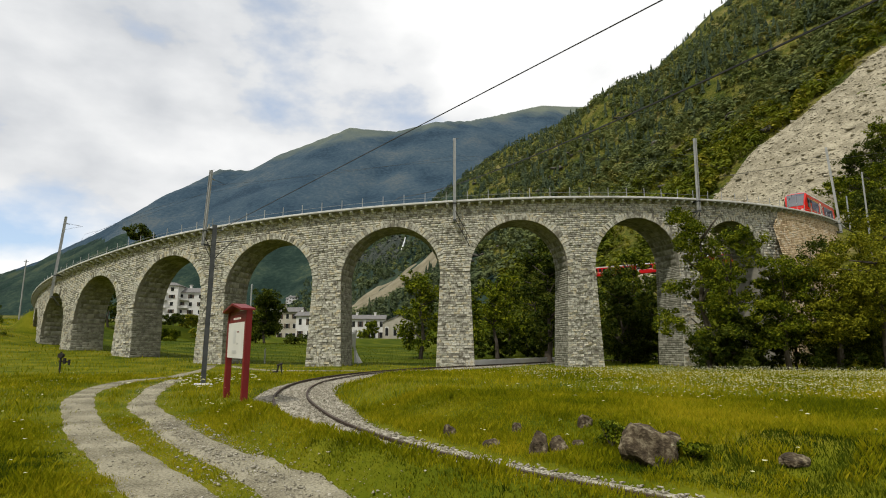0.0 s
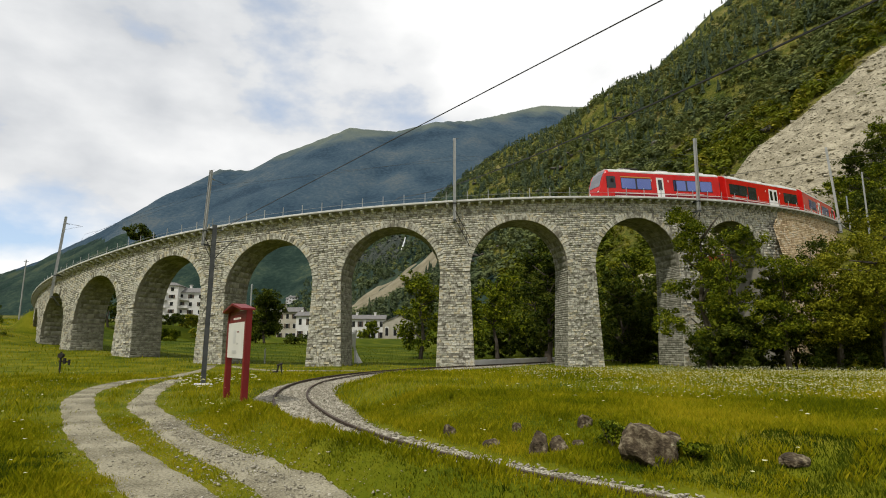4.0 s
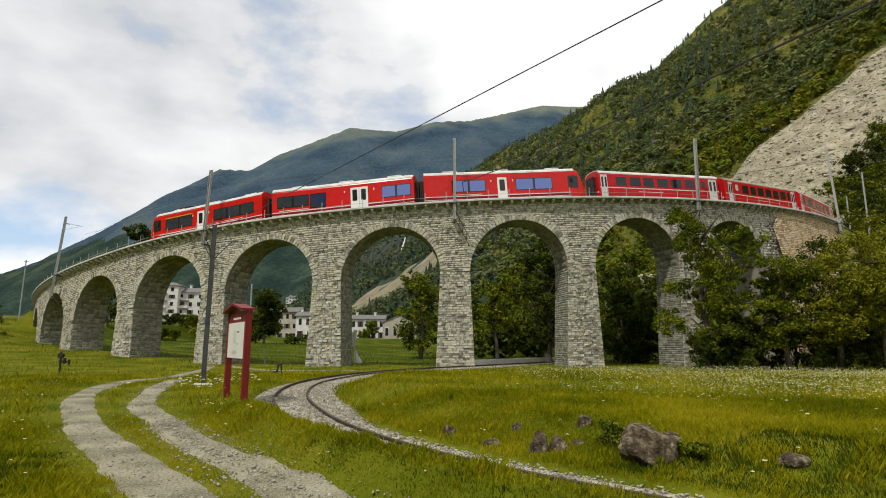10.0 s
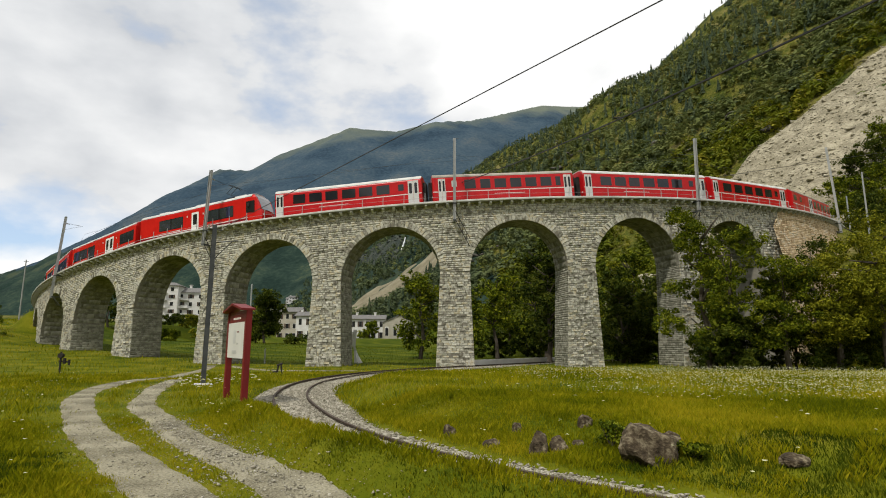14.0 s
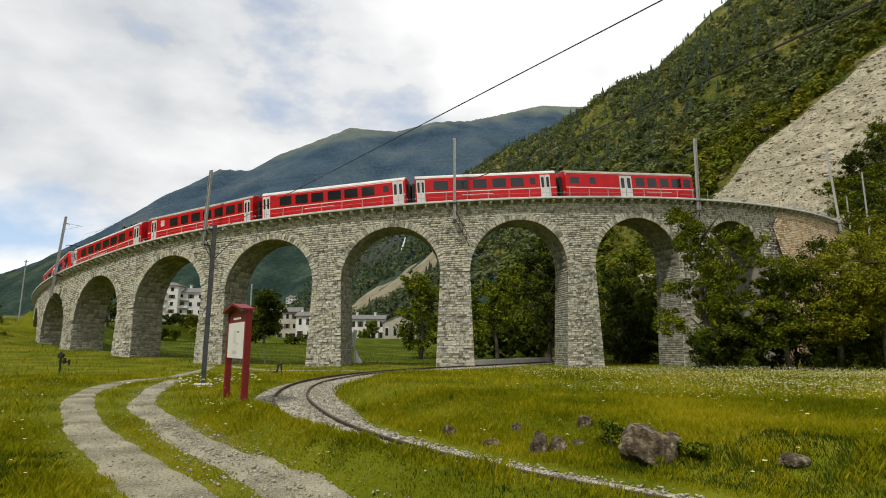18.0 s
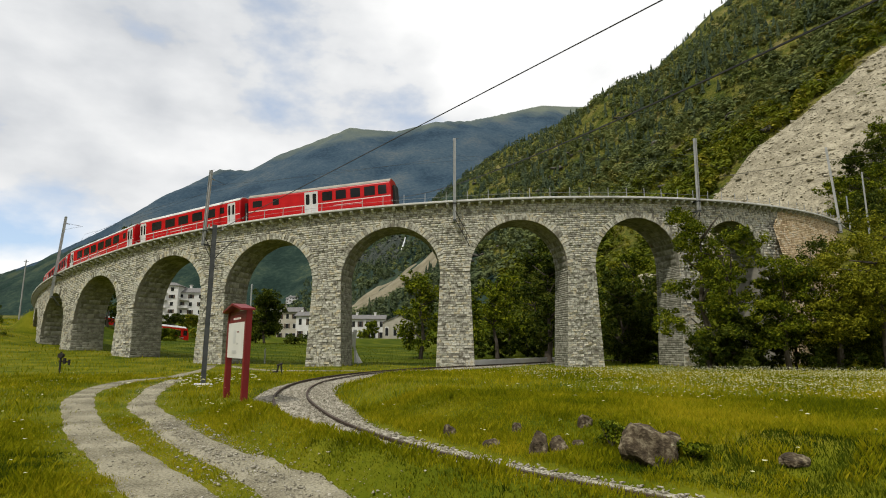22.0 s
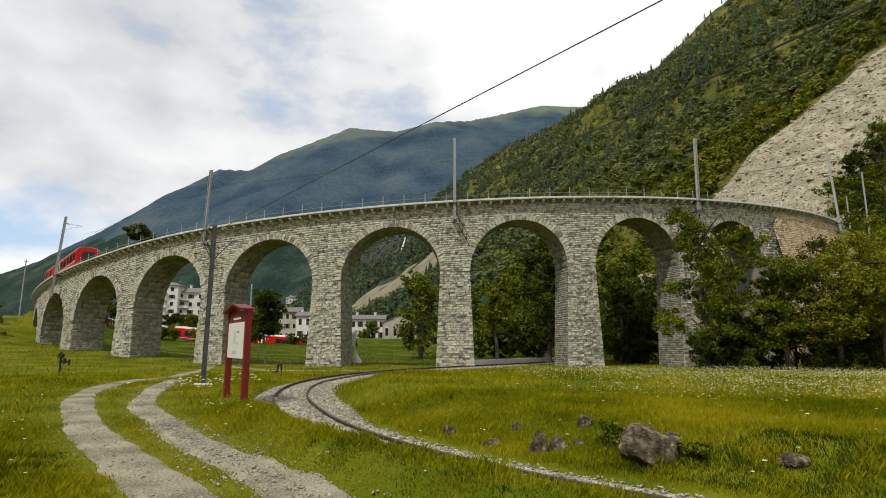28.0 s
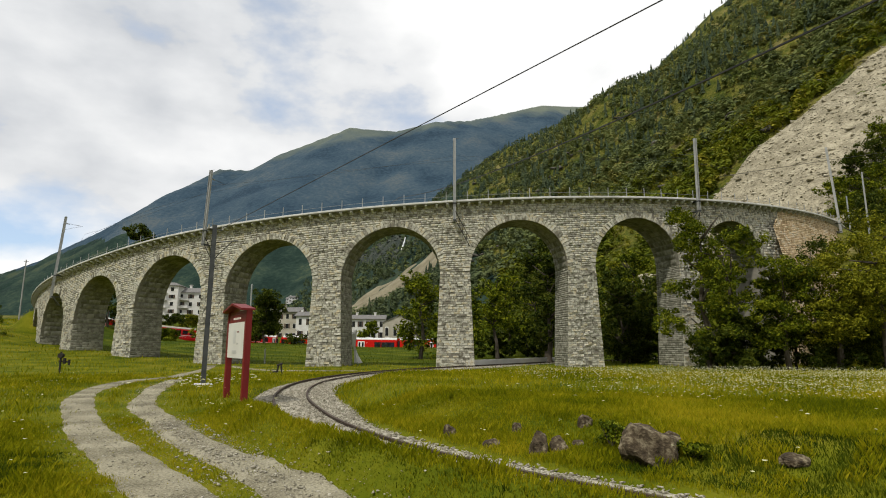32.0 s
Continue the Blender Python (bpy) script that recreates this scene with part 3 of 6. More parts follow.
def railing_side(r):
    g = Geo()
    post0 = None
    n = int((K1 - K0) * 6.05)
    for i in range(n + 1):
        k = K0 + i / 6.05
        m = Matrix.Translation(on_line(k, r, 0)) @ Matrix.Rotation(radians(TH0 + DTH * k), 4, "Z")
        if post0 is None:
            post0 = part("post", Geo().box(-0.025, 0.025, -0.025, 0.025, -0.2, 1.0).box(-0.05, 0.05, -0.05, 0.05, -0.005, 0.02), M_GALV, railing, "pale galvanised post")
            post0.matrix_basis = m
        else:
            q = new("post", post0.data)
            q.parent, q.matrix_basis = railing, m
    for dz in (0.52,):
        g = Geo()
        n = round((K1 - K0) / 0.1) + 1
        g.loft([[on_line(K0 + (K1 - K0) * i / (n - 1), r + a, dz + b) for a, b in ((-0.011, -0.011), (-0.011, 0.011), (0.011, 0.011), (0.011, -0.011))] for i in range(n)])
        part("rail", g, M_RAILING, railing)


railing_side(2.0)
railing_side(-1.7)
M_RAIL = material("worn_rail_steel", [(0.05, 0.036, 0.028), (0.09, 0.062, 0.045)], 3, 0.6, 0.1, 60, metal=0.4)
M_BALLAST = material("ballast", [(0.20, 0.18, 0.13), (0.32, 0.297, 0.228), (0.45, 0.42, 0.34)], 6, 0.95, 0.9, 22, speck=0.7, island=0.35, bumpdist=0.04)
M_SLEEPER = material("weathered_steel_sleeper", [(0.05, 0.035, 0.025), (0.10, 0.075, 0.055)], 3, 0.7, 0.3, 30)
upper_track = empty("upper_track", label="single metre-gauge track on a ballast bed", category="railway track")
sweep("ballast_bed", K_LEAVE, 14.7, 0.1, [(-1.4, -0.75), (1.85, -0.75), (1.2, -0.5), (-1.2, -0.5)][::-1], M_BALLAST, upper_track)
for r in (-0.53, 0.53):
    sweep("rail", K_LEAVE, 14.7, 0.1, [(r - 0.035, -0.5), (r + 0.035, -0.5), (r + 0.035, RAIL), (r - 0.035, RAIL)][::-1], M_RAIL, upper_track)


# ---- train ----
M_RED2 = material("red_coach_paint", [(0.42, 0.006, 0.009), (0.52, 0.010, 0.012)], 1.5, 0.35, 0.05, 60, speck=0.15, spec=0.25)
M_WHITE = material("white_paint", [(0.72, 0.72, 0.70), (0.82, 0.82, 0.80)], 1.0, 0.35, 0.0, 50, speck=0.15)
M_ROOF = material("dusty_light_roof", [(0.48, 0.47, 0.45), (0.66, 0.65, 0.62)], 1.2, 0.6, 0.1, 20)
M_ROOF2 = material("brownish_dusty_roof", [(0.26, 0.23, 0.19), (0.38, 0.34, 0.29)], 1.2, 0.7, 0.1, 20)
M_DOOR = material("pale_grey_door", [(0.50, 0.50, 0.49), (0.62, 0.62, 0.60)], 1.0, 0.4, 0.0, 40, speck=0.1)
M_UNDER = material("black_underframe", [(0.012, 0.011, 0.010), (0.035, 0.03, 0.027)], 2, 0.7, 0.2, 30)
M_GLASS = material("tinted_window_glass", [(0.012, 0.012, 0.014), (0.02, 0.02, 0.023)], 0.5, 0.06, 0.0, 10, spec=0.45)
M_COATED = material("coated_lavender_glass", [(0.02, 0.02, 0.028), (0.03, 0.03, 0.04)], 0.5, 0.04, 0.0, 10, spec=1.0)
M_COATED.node_tree.nodes["Principled BSDF"].inputs["IOR"].default_value = 2.5
M_COATED.node_tree.nodes["Principled BSDF"].inputs["Specular Tint"].default_value = (0.36, 0.45, 0.96, 1.0)
M_SCREEN = material("windscreen_glass", [(0.02, 0.02, 0.024), (0.03, 0.03, 0.035)], 0.5, 0.05, 0.0, 10, spec=1.0)
M_SCREEN.node_tree.nodes["Principled BSDF"].inputs["IOR"].default_value = 2.0
M_STRIPE = material("white_stripe", [(0.62, 0.58, 0.57), (0.72, 0.68, 0.66)], 2, 0.4, 0.0, 40, speck=0.1)
# Darker red stands for shade where the lower body tucks inward.
M_SKIRT = material("shade_dark_red_skirt", [(0.17, 0.004, 0.010), (0.23, 0.007, 0.014)], 1.5, 0.35, 0.0, 60, speck=0.15, spec=0.25)
M_BELLOWS = material("dark_rubber_bellows", [(0.02, 0.02, 0.02), (0.045, 0.043, 0.04)], 2, 0.8, 0.2, 20)

HW = 1.33


def body_ring(x, half, floor, top, lean=0.0):
    """Cross-section of a car body with rounded roof shoulders."""
    prof = [(half - 0.06, floor), (half, floor + 0.35), (half - 0.0225 * (top - 0.55 - floor - 0.35), top - 0.55), (half - 0.16, top - 0.28), (half - 0.42, top - 0.1), (half - 0.85, top)]
    pts = [(y, z) for y, z in prof] + [(-y, z) for y, z in prof[::-1]]
    return [Vector((x, y, z)) for y, z in pts]


def shell(L2, floor, top, nose=0, nose_len=1.45):
    """Car body; nose: +1 or -1 for a sloping cab at that end."""
    xs = [-L2, -L2 + 0.12, L2 - 0.12, L2]
    g = Geo()
    rings = []
    for x in xs:
        e = 0.06 if abs(x) == L2 else 0.0
        rings.append(body_ring(x, HW - e, floor, top - e))
    if nose:
        rings = []
        for x in np.linspace(-L2, L2, 15):
            t = max(0.0, (x * nose - (L2 - nose_len)) / nose_len)
            rings.append(body_ring(x, HW - 0.28 * t ** 2, floor, top))
        steps = []
        for i in range(10):
            t = (i / 9) ** 0.7
            cap = floor + 0.95 + (top - floor - 0.95) * (1 - t ** 2.6)
            r = body_ring(nose * (L2 - nose_len + nose_len * t), HW - 0.30 * t ** 2, floor, top)
            steps.append([Vector((q.x, q.y, min(q.z, cap - 0.05 * abs(q.y)))) for q in r])
        rings = [r for r in rings if r[0].x * nose < L2 - nose_len - 0.01]
        rings = rings + steps if nose > 0 else steps[::-1] + rings
    g.loft(rings)
    return g


def pane(name, x0, x1, z0, z1, mat, parent, label="", proud=0.012, sides=(1, -1), radius=0.07):
    """A window or door leaf on both flanks, one mesh a flank."""
    made = []
    for sg in sides:
        r = min(radius, (x1 - x0) / 2.2, (z1 - z0) / 2.2)
        ring = []
        for cx_, cz_, a0 in ((x1 - r, z1 - r, 0), (x0 + r, z1 - r, 90), (x0 + r, z0 + r, 180), (x1 - r, z0 + r, 270)):
            for a in (0, 45, 90):
                ring.append((cx_ + r * math.cos(radians(a0 + a)), cz_ + r * math.sin(radians(a0 + a))))
        g = Geo()

        def y_at(z):
            return HW - (z - 0.78) * 0.0225
        outer = [Vector((x, sg * (y_at(z) + proud), z)) for x, z in ring]
        inner = [Vector((x, sg * (y_at(z) - 0.08), z)) for x, z in ring]
        g.loft([inner, outer] if sg < 0 else [inner[::-1], outer[::-1]])
        made.append(part(name, g, mat, parent, label))
    return made


def door(x0, x1, z0, z1, parent, leaves=1, mat=None, label="pale grey door"):
    for i in range(leaves):
        a, b = x0 + (x1 - x0) * i / leaves + 0.01, x0 + (x1 - x0) * (i + 1) / leaves - 0.01
        for q in pane("door", a, b, z0, z1, mat or M_WHITE, parent, label, 0.02, radius=0.04):
            sg = 1 if q.data.vertices[0].co.y > 0 else -1
            w = (b - a)
            pane("door_window", a + w * 0.22, b - w * 0.22, z0 + 0.95, z1 - 0.22, M_GLASS, q, "", 0.03, (sg,), 0.1)


def bogie(x, parent):
    g = Geo()
    for sg in (1, -1):
        g.box(x - 1.25, x + 1.25, sg * 0.78 - 0.06, sg * 0.78 + 0.06, 0.36, 0.54, bevel=0.03)
        for dx in (-0.9, 0.9):
            g.box(x + dx - 0.14, x + dx + 0.14, sg * 0.84 - 0.06, sg * 0.84 + 0.06, 0.22, 0.48, bevel=0.03)
    g.box(x - 0.3, x + 0.3, -0.8, 0.8, 0.38, 0.56)
    b = part("bogie", g, M_UNDER, parent)
    for dx in (-0.9, 0.9):
        for sg in (1, -1):
            part("wheel", Geo().tube((x + dx, sg * 0.50, 0.36), (x + dx, sg * 0.62, 0.36), 0.36, n=18).tube((x + dx, sg * 0.62, 0.36), (x + dx, sg * 0.70, 0.36), 0.12, n=10), M_RAIL, b)


def lettering(x0, x1, z, parent, n=12, h=0.09, mat=None):
    """A line of writing too small to read, as bars."""
    for sg in (1, -1):
        y = HW - 0.0225 * (z - 0.78)
        part("lettering", Geo().box(x0, x1, sg * y - 0.01, sg * y + 0.01, z, z + h * 0.6), mat or M_STRIPE, parent, "small line of white writing")


def band(L2, z0, z1, mat, parent, name="stripe", x0=None, x1=None, label=""):
    g = Geo()
    a, b = (-L2 + 0.02 if x0 is None else x0), (L2 - 0.02 if x1 is None else x1)
    for sg in (1, -1):
        y = HW - 0.0225 * ((z0 + z1) / 2 - 0.78)
        part(name, Geo().box(a, b, sg * y - 0.016, sg * y + 0.016, z0, z1), mat, parent, label)


def roof_cap(L2, top, mat, parent, x0=None, x1=None, drop=0.43):
    g = Geo()
    prof = [(HW - 0.078, top - drop), (HW - 0.14, top - 0.27), (HW - 0.40, top - 0.085), (HW - 0.83, top + 0.015)]
    pts = prof + [(-y, z) for y, z in prof[::-1]]
    a, b = (-L2 + 0.03 if x0 is None else x0), (L2 - 0.03 if x1 is None else x1)
    g.loft([[Vector((x, y * 1.012, z + 0.004)) for y, z in pts] for x in (a, b)])
    return part("roof", g, mat, parent, "pale dusty roof")


def gangway(x, parent, z0=0.75, z1=2.9, ln=0.34):
    g = Geo()
    for i in range(4):
        s = 0.0 if i % 2 else 0.05
        d = ln / 4
        xa = x + (d * i if x > 0 else -d * (i + 1))
        g.box(xa, xa + d, -0.62 + s, 0.62 - s, z0 + s, z1 - s)
    return part("gangway_bellows", g, M_BELLOWS, parent, "dark folded gangway bellows")


def underframe(L2, parent):
    g = Geo()
    g.box(-L2 + 0.3, L2 - 0.3, -1.15, 1.15, 0.42, 0.72)
    g.box(-1.9, 0.2, -1.1, -0.3, 0.2, 0.5, bevel=0.04).box(-1.2, 1.9, 0.3, 1.1, 0.22, 0.5, bevel=0.04)
    part("underframe", g, M_UNDER, parent)
    for sg in (1, -1):
        part("coupling", Geo().tube((sg * (L2 - 0.3), 0, 0.58), (sg * (L2 + 0.28), 0, 0.58), 0.09, n=8).tube((sg * (L2 + 0.25), 0, 0.58), (sg * (L2 + 0.30), 0, 0.58), 0.2, n=12), M_UNDER, parent)


def pantograph(x, z, parent):
    g = Geo()
    g.box(x - 0.7, x + 0.7, -0.5, 0.5, z, z + 0.1)
    for sg in (1, -1):
        g.tube((x - 0.6, sg * 0.4, z + 0.1), (x + 0.7, sg * 0.3, z + 0.75), 0.03, n=6)
        g.tube((x + 0.7, sg * 0.3, z + 0.75), (x - 0.15, sg * 0.3, z + 1.35), 0.025, n=6)
    for dx in (-0.25, -0.05):
        g.tube((x + dx, -0.75, z + 1.36), (x + dx, 0.75, z + 1.36), 0.03, n=6)
        for sg in (1, -1):
            g.tube((x + dx, sg * 0.75, z + 1.36), (x + dx, sg * 0.95, z + 1.24), 0.025, n=6)
    return part("pantograph", g, M_UNDER, parent, "raised dark pantograph")


def motor_car(L, nose, windows, doors, letters, raised=False):
    """Articulated red motor car; nose: the end with a cab. Places are metres from its leading end."""
    L2 = L / 2
    car = empty("railcar", label="red modern motor railcar with white doors and white roof edge" if nose else "red modern middle railcar with double white doors", category="railcar", group="cars of the train")
    top = 3.62
    part("body", shell(L2, 0.42, top, nose), M_RED, car, "glossy red car body")
    cab = 1.05 if nose else 0.05
    xa, xb = (-L2 + 0.05, L2 - cab) if nose > 0 else (-L2 + cab, L2 - 0.05)
    roof_cap(L2, top, M_ROOF, car, xa, xb)
    for i in range(3):
        x = xa + 1.2 + i * (xb - xa - 3) / 2.3
        part("roof_box", Geo().box(x, x + 1.5, -0.6, 0.6, top, top + 0.17, bevel=0.06), M_ROOF, car, "low pale equipment box")
    for a, b, z0, z1 in windows:
        n = max(1, round((b - a) / 1.65))
        for q in pane("window", L2 - b, L2 - a, z0, z1, M_GLASS, car, "black window band"):
            sg = 1 if q.data.vertices[0].co.y > 0 else -1
            for i in range(n if b - a > 1.2 else 0):
                xa_, xb_ = L2 - b + (b - a) * i / n, L2 - b + (b - a) * (i + 1) / n
                pane("window_glass", xa_ + (0.06 if i == 0 else 0.10), xb_ - (0.06 if i == n - 1 else 0.10), z0 + 0.07, z1 - 0.07, M_COATED, q, "coated glass", 0.022, (sg,))
    for a, b, n in doors:
        door(L2 - b, L2 - a, 0.48, 2.78, car, n, M_WHITE, "white door")
        for x in (L2 - a + 0.55, L2 - b - 0.65):
            band(L2, 2.35, 2.55, M_STRIPE, car, "class_mark", x, x + 0.1, "small white class number bar")
    # white stripes, and dark red bands that paint shade on the lower flank
    for z, h, mt, nm in ((0.98, 0.085, M_STRIPE, "stripe"), (0.70, 0.045, M_STRIPE, "stripe"), (0.765, 0.195, M_SKIRT, "skirt_shade_band"), (0.50, 0.18, M_SKIRT, "skirt_shade_band")):
        cuts = sorted([(L2 - b, L2 - a) for a, b, n in doors])
        x = -L2 + (1.5 if nose < 0 else 0.02)
        end = L2 - (1.5 if nose > 0 else 0.02)
        for a, b in cuts + [(end, end)]:
            if a > x:
                band(L2, z, z + h, mt, car, nm, x, a - 0.02, "thin white stripe" if mt is M_STRIPE else "dark red band for shade along the skirt")
            x = b + 0.02
    for a, b in letters:
        lettering(L2 - b, L2 - a, 1.14, car, 13)
    if nose:
        e = nose * L2
        # windscreen, lamps and skirt of the cab
        g = Geo()
        pts = []
        for t in (0.42, 0.58, 0.72, 0.84, 0.93):
            cap = 0.42 + 0.95 + (top - 0.42 - 0.95) * (1 - t ** 2.6)
            x = nose * (L2 - 1.45 + 1.45 * t)
            pts.append([Vector((x + nose * 0.03, y, cap + 0.02 - 0.05 * abs(y))) for y in (-1.08 + 0.2 * t, -0.5, 0, 0.5, 1.08 - 0.2 * t)])
        g.loft(pts, closed=False, caps=False)
        part("windscreen", g, M_SCREEN, car, "sloping windscreen mirroring the sky")
        for sg in (1, -1):
            part("headlight", Geo().box(min(e - nose * 0.10, e + nose * 0.03), max(e - nose * 0.10, e + nose * 0.03), sg * 0.72 - 0.16, sg * 0.72 + 0.16, 1.12, 1.3, bevel=0.05), M_WHITE, car, "clear headlight")
            part("mirror", Geo().box(e - nose * 1.35 - 0.1, e - nose * 1.35 + 0.1, sg * 1.42 - 0.06, sg * 1.42 + 0.06, 2.1, 2.5, bevel=0.03), M_UNDER, car)
        part("snowplough", Geo().loft([[Vector((e - nose * 0.5, -1.0, 0.2)), Vector((e - nose * 0.5, 1.0, 0.2)), Vector((e - nose * 0.5, 1.0, 0.5)), Vector((e - nose * 0.5, -1.0, 0.5))],
                                       [Vector((e + nose * 0.12, -0.7, 0.18)), Vector((e + nose * 0.12, 0.7, 0.18)), Vector((e + nose * 0.02, 0.7, 0.55)), Vector((e + nose * 0.02, -0.7, 0.55))]][::nose]), M_RED, car)
        if raised:
            pantograph(e - nose * 4.3, top + 0.1, car)
        else:
            part("folded_pantograph", Geo().box(e - nose * 4.3 - 0.8, e - nose * 4.3 + 0.8, -0.6, 0.6, top + 0.1, top + 0.28, bevel=0.05).tube((e - nose * 5.0, 0, top + 0.2), (e - nose * 3.4, 0, top + 0.42), 0.04), M_UNDER, car)
    underframe(L2, car)
    for sg in (1, -1):
        if sg != nose:
            gangway(sg * L2, car)
    bogie(-L2 + 2.6, car), bogie(L2 - 2.6, car)
    return car


def coach(L, windows, doors, roof_mat, roof_word, small=(), wc=(), letters=()):
    """Hauled red coach with end doors and a row of windows."""
    L2 = L / 2
    car = empty("railway_coach", label="red passenger coach with a white stripe and " + roof_word, category="railway coach", group="coaches of the train")
    top = 3.42
    part("body", shell(L2, 0.45, top), M_RED2, car, "red painted coach body")
    roof_cap(L2, top, roof_mat, car)
    for a, b in windows:
        fr = pane("window_frame", L2 - b - 0.05, L2 - a + 0.05, 1.72, 2.74, M_RED, car, "", 0.012)
        for q in fr:
            sg = 1 if q.data.vertices[0].co.y > 0 else -1
            pane("window_glass", L2 - b, L2 - a, 1.77, 2.69, M_GLASS, q, "", 0.02, (sg,))
    for a, b in small:
        pane("small_window", L2 - b, L2 - a, 1.95, 2.6, M_GLASS, car)
    for a, b in wc:
        pane("frosted_window", L2 - b, L2 - a, 2.0, 2.65, M_DOOR, car, "frosted pale window")
    for a, b, n in doors:
        door(L2 - b, L2 - a, 0.62, 2.85, car, n, M_DOOR, "pale grey folding door")
    x = -L2 + 0.02
    for a, b in sorted([(L2 - b, L2 - a) for a, b, n in doors]) + [(L2 - 0.02, L2)]:
        if a > x + 0.05:
            band(L2, 1.50, 1.585, M_STRIPE, car, "stripe", x, a - 0.02, "white stripe")
        x = b + 0.02
    for a, b in letters:
        lettering(L2 - b, L2 - a, 1.18, car, 14, 0.08)
    underframe(L2, car)
    for sg in (1, -1):
        gangway(sg * L2, car, 0.8, 2.75, 0.3)
        part("tail_lamp", Geo().tube((sg * (L2 - 0.02), 0.95, 1.1), (sg * (L2 + 0.05), 0.95, 1.1), 0.09, n=10), M_STRIPE, car)
        part("grab_rail", Geo().tube((sg * (L2 + 0.02), -0.85, 0.9), (sg * (L2 + 0.02), -0.85, 2.2), 0.02, n=6), M_STRIPE, car)
    bogie(-L2 + 2.3, car), bogie(L2 - 2.3, car)
    return car


COACH_D = dict(windows=[(1.9, 3.15), (3.55, 4.85), (5.2, 6.45), (6.9, 8.25), (8.6, 9.95), (10.35, 11.65)], doors=[(0.12, 0.9, 2), (13.45, 14.5, 2)], small=[(12.5, 13.05)], letters=[(4.5, 7.5)])
COACH_E = dict(windows=[(3.1, 4.2), (4.65, 5.65), (6.05, 7.2), (7.6, 8.7), (9.1, 10.2), (10.6, 11.7), (12.1, 12.6)], doors=[(0.55, 1.25, 2), (12.9, 13.65, 2)], wc=[(1.85, 2.35)], letters=[(6.0, 9.0)])


M_YELLOW = material("yellow_class_stripe", [(0.45, 0.27, 0.03), (0.55, 0.34, 0.05)], 2, 0.4, 0.0, 40, speck=0.1)


def make_train():
    tall = (1.42, 2.62)
    cars = [
        motor_car(14.8, 1, [(0.72, 1.72, 1.5, 2.72), (2.35, 6.0, *tall), (8.75, 13.8, *tall)], [(6.65, 7.55, 1)], [(9.0, 12.6)]),
        motor_car(14.4, 0, [(0.55, 3.85, *tall), (3.98, 5.6, 1.15, 2.62), (11.2, 14.1, *tall)], [(8.1, 9.85, 2)], [(0.8, 3.8)]),
        motor_car(15.9, -1, [(2.7, 6.0, *tall), (8.95, 12.6, *tall), (14.18, 15.18, 1.5, 2.72)], [(7.15, 8.1, 1)], [(2.8, 5.6)], True),
        coach(14.8, roof_mat=M_ROOF, roof_word="a white roof edge", **COACH_D),
        coach(13.9, roof_mat=M_ROOF2, roof_word="a brownish roof", **COACH_E),
        coach(14.7, roof_mat=M_ROOF, roof_word="a white roof edge", **COACH_D),
        coach(13.8, roof_mat=M_ROOF, roof_word="a white roof edge", windows=[(1.8, 3.2), (3.75, 5.1), (5.6, 6.95), (7.5, 8.85), (9.3, 10.6)], doors=[(0.12, 0.95, 2), (12.2, 13.2, 2)], small=[(11.2, 11.75)], letters=[(4.5, 7.5)]),
        coach(14.8, roof_mat=M_ROOF2, roof_word="a luggage door", windows=[(7.85, 8.9), (9.25, 10.3), (10.75, 11.75), (12.15, 13.25), (13.55, 14.4)], doors=[(6.0, 7.4, 2)], small=[(0.5, 1.5), (2.65, 3.3)], letters=[(9.0, 12.0)]),
    ]
    band(7.4, 2.67, 2.76, M_YELLOW, cars[0], "class_stripe", 7.4 - 6.0, 7.4 - 2.35, "thin yellow stripe above the windows")
    return cars


CARS = [(0.0, 14.8), (15.5, 29.9), (30.5, 46.4), (47.6, 62.4), (63.1, 77.0), (77.7, 92.4), (93.0, 106.8), (107.4, 122.2)]
FRONT = [(0.0, 46.1), (3.0, 22.2), (6.0, -1.6), (13.0, -57.3), (19.0, -104.6), (21.0, -120.2), (23.0, -135.6), (25.0, -150.4), (25.5, -153.9), (27.5, -167.0), (28.0, -170.3), (28.5, -173.8), (29.0, -177.4), (30.5, -187.3), (32.0, -196.5)]


def car_pose(s):
    """Pose of a car whose middle is s metres along the line; x points the way that it runs."""
    a, b = track_point(s - 4.9), track_point(s + 4.9)
    ahead = (a - b).normalized()
    side = Vector((0, 0, 1)).cross(ahead).normalized()
    up = ahead.cross(side)
    m = Matrix((ahead, side, up)).transposed().to_4x4()
    m.translation = (a + b) / 2
    return m


TRAIN = [(car, (a + b) / 2) for car, (a, b) in zip(make_train(), CARS)]


# ---- lower line ----
lower_track = empty("lower_track", label="curving metre-gauge track on grey ballast through the meadow", category="railway track")


def line_frame(i, line):
    a, b = line[max(0, i - 1)], line[min(len(line) - 1, i + 1)]
    d = b - a
    d.z = 0
    d.normalize()
    return d, Vector((-d.y, d.x, 0))


def run(name, line, prof, mat, parent, label=""):
    g = Geo()
    rings = []
    for i, q in enumerate(line):
        d, n = line_frame(i, line)
        rings.append([q + n * r + Vector((0, 0, z)) for r, z in prof])
    g.loft(rings)
    return part(name, g, mat, parent, label)


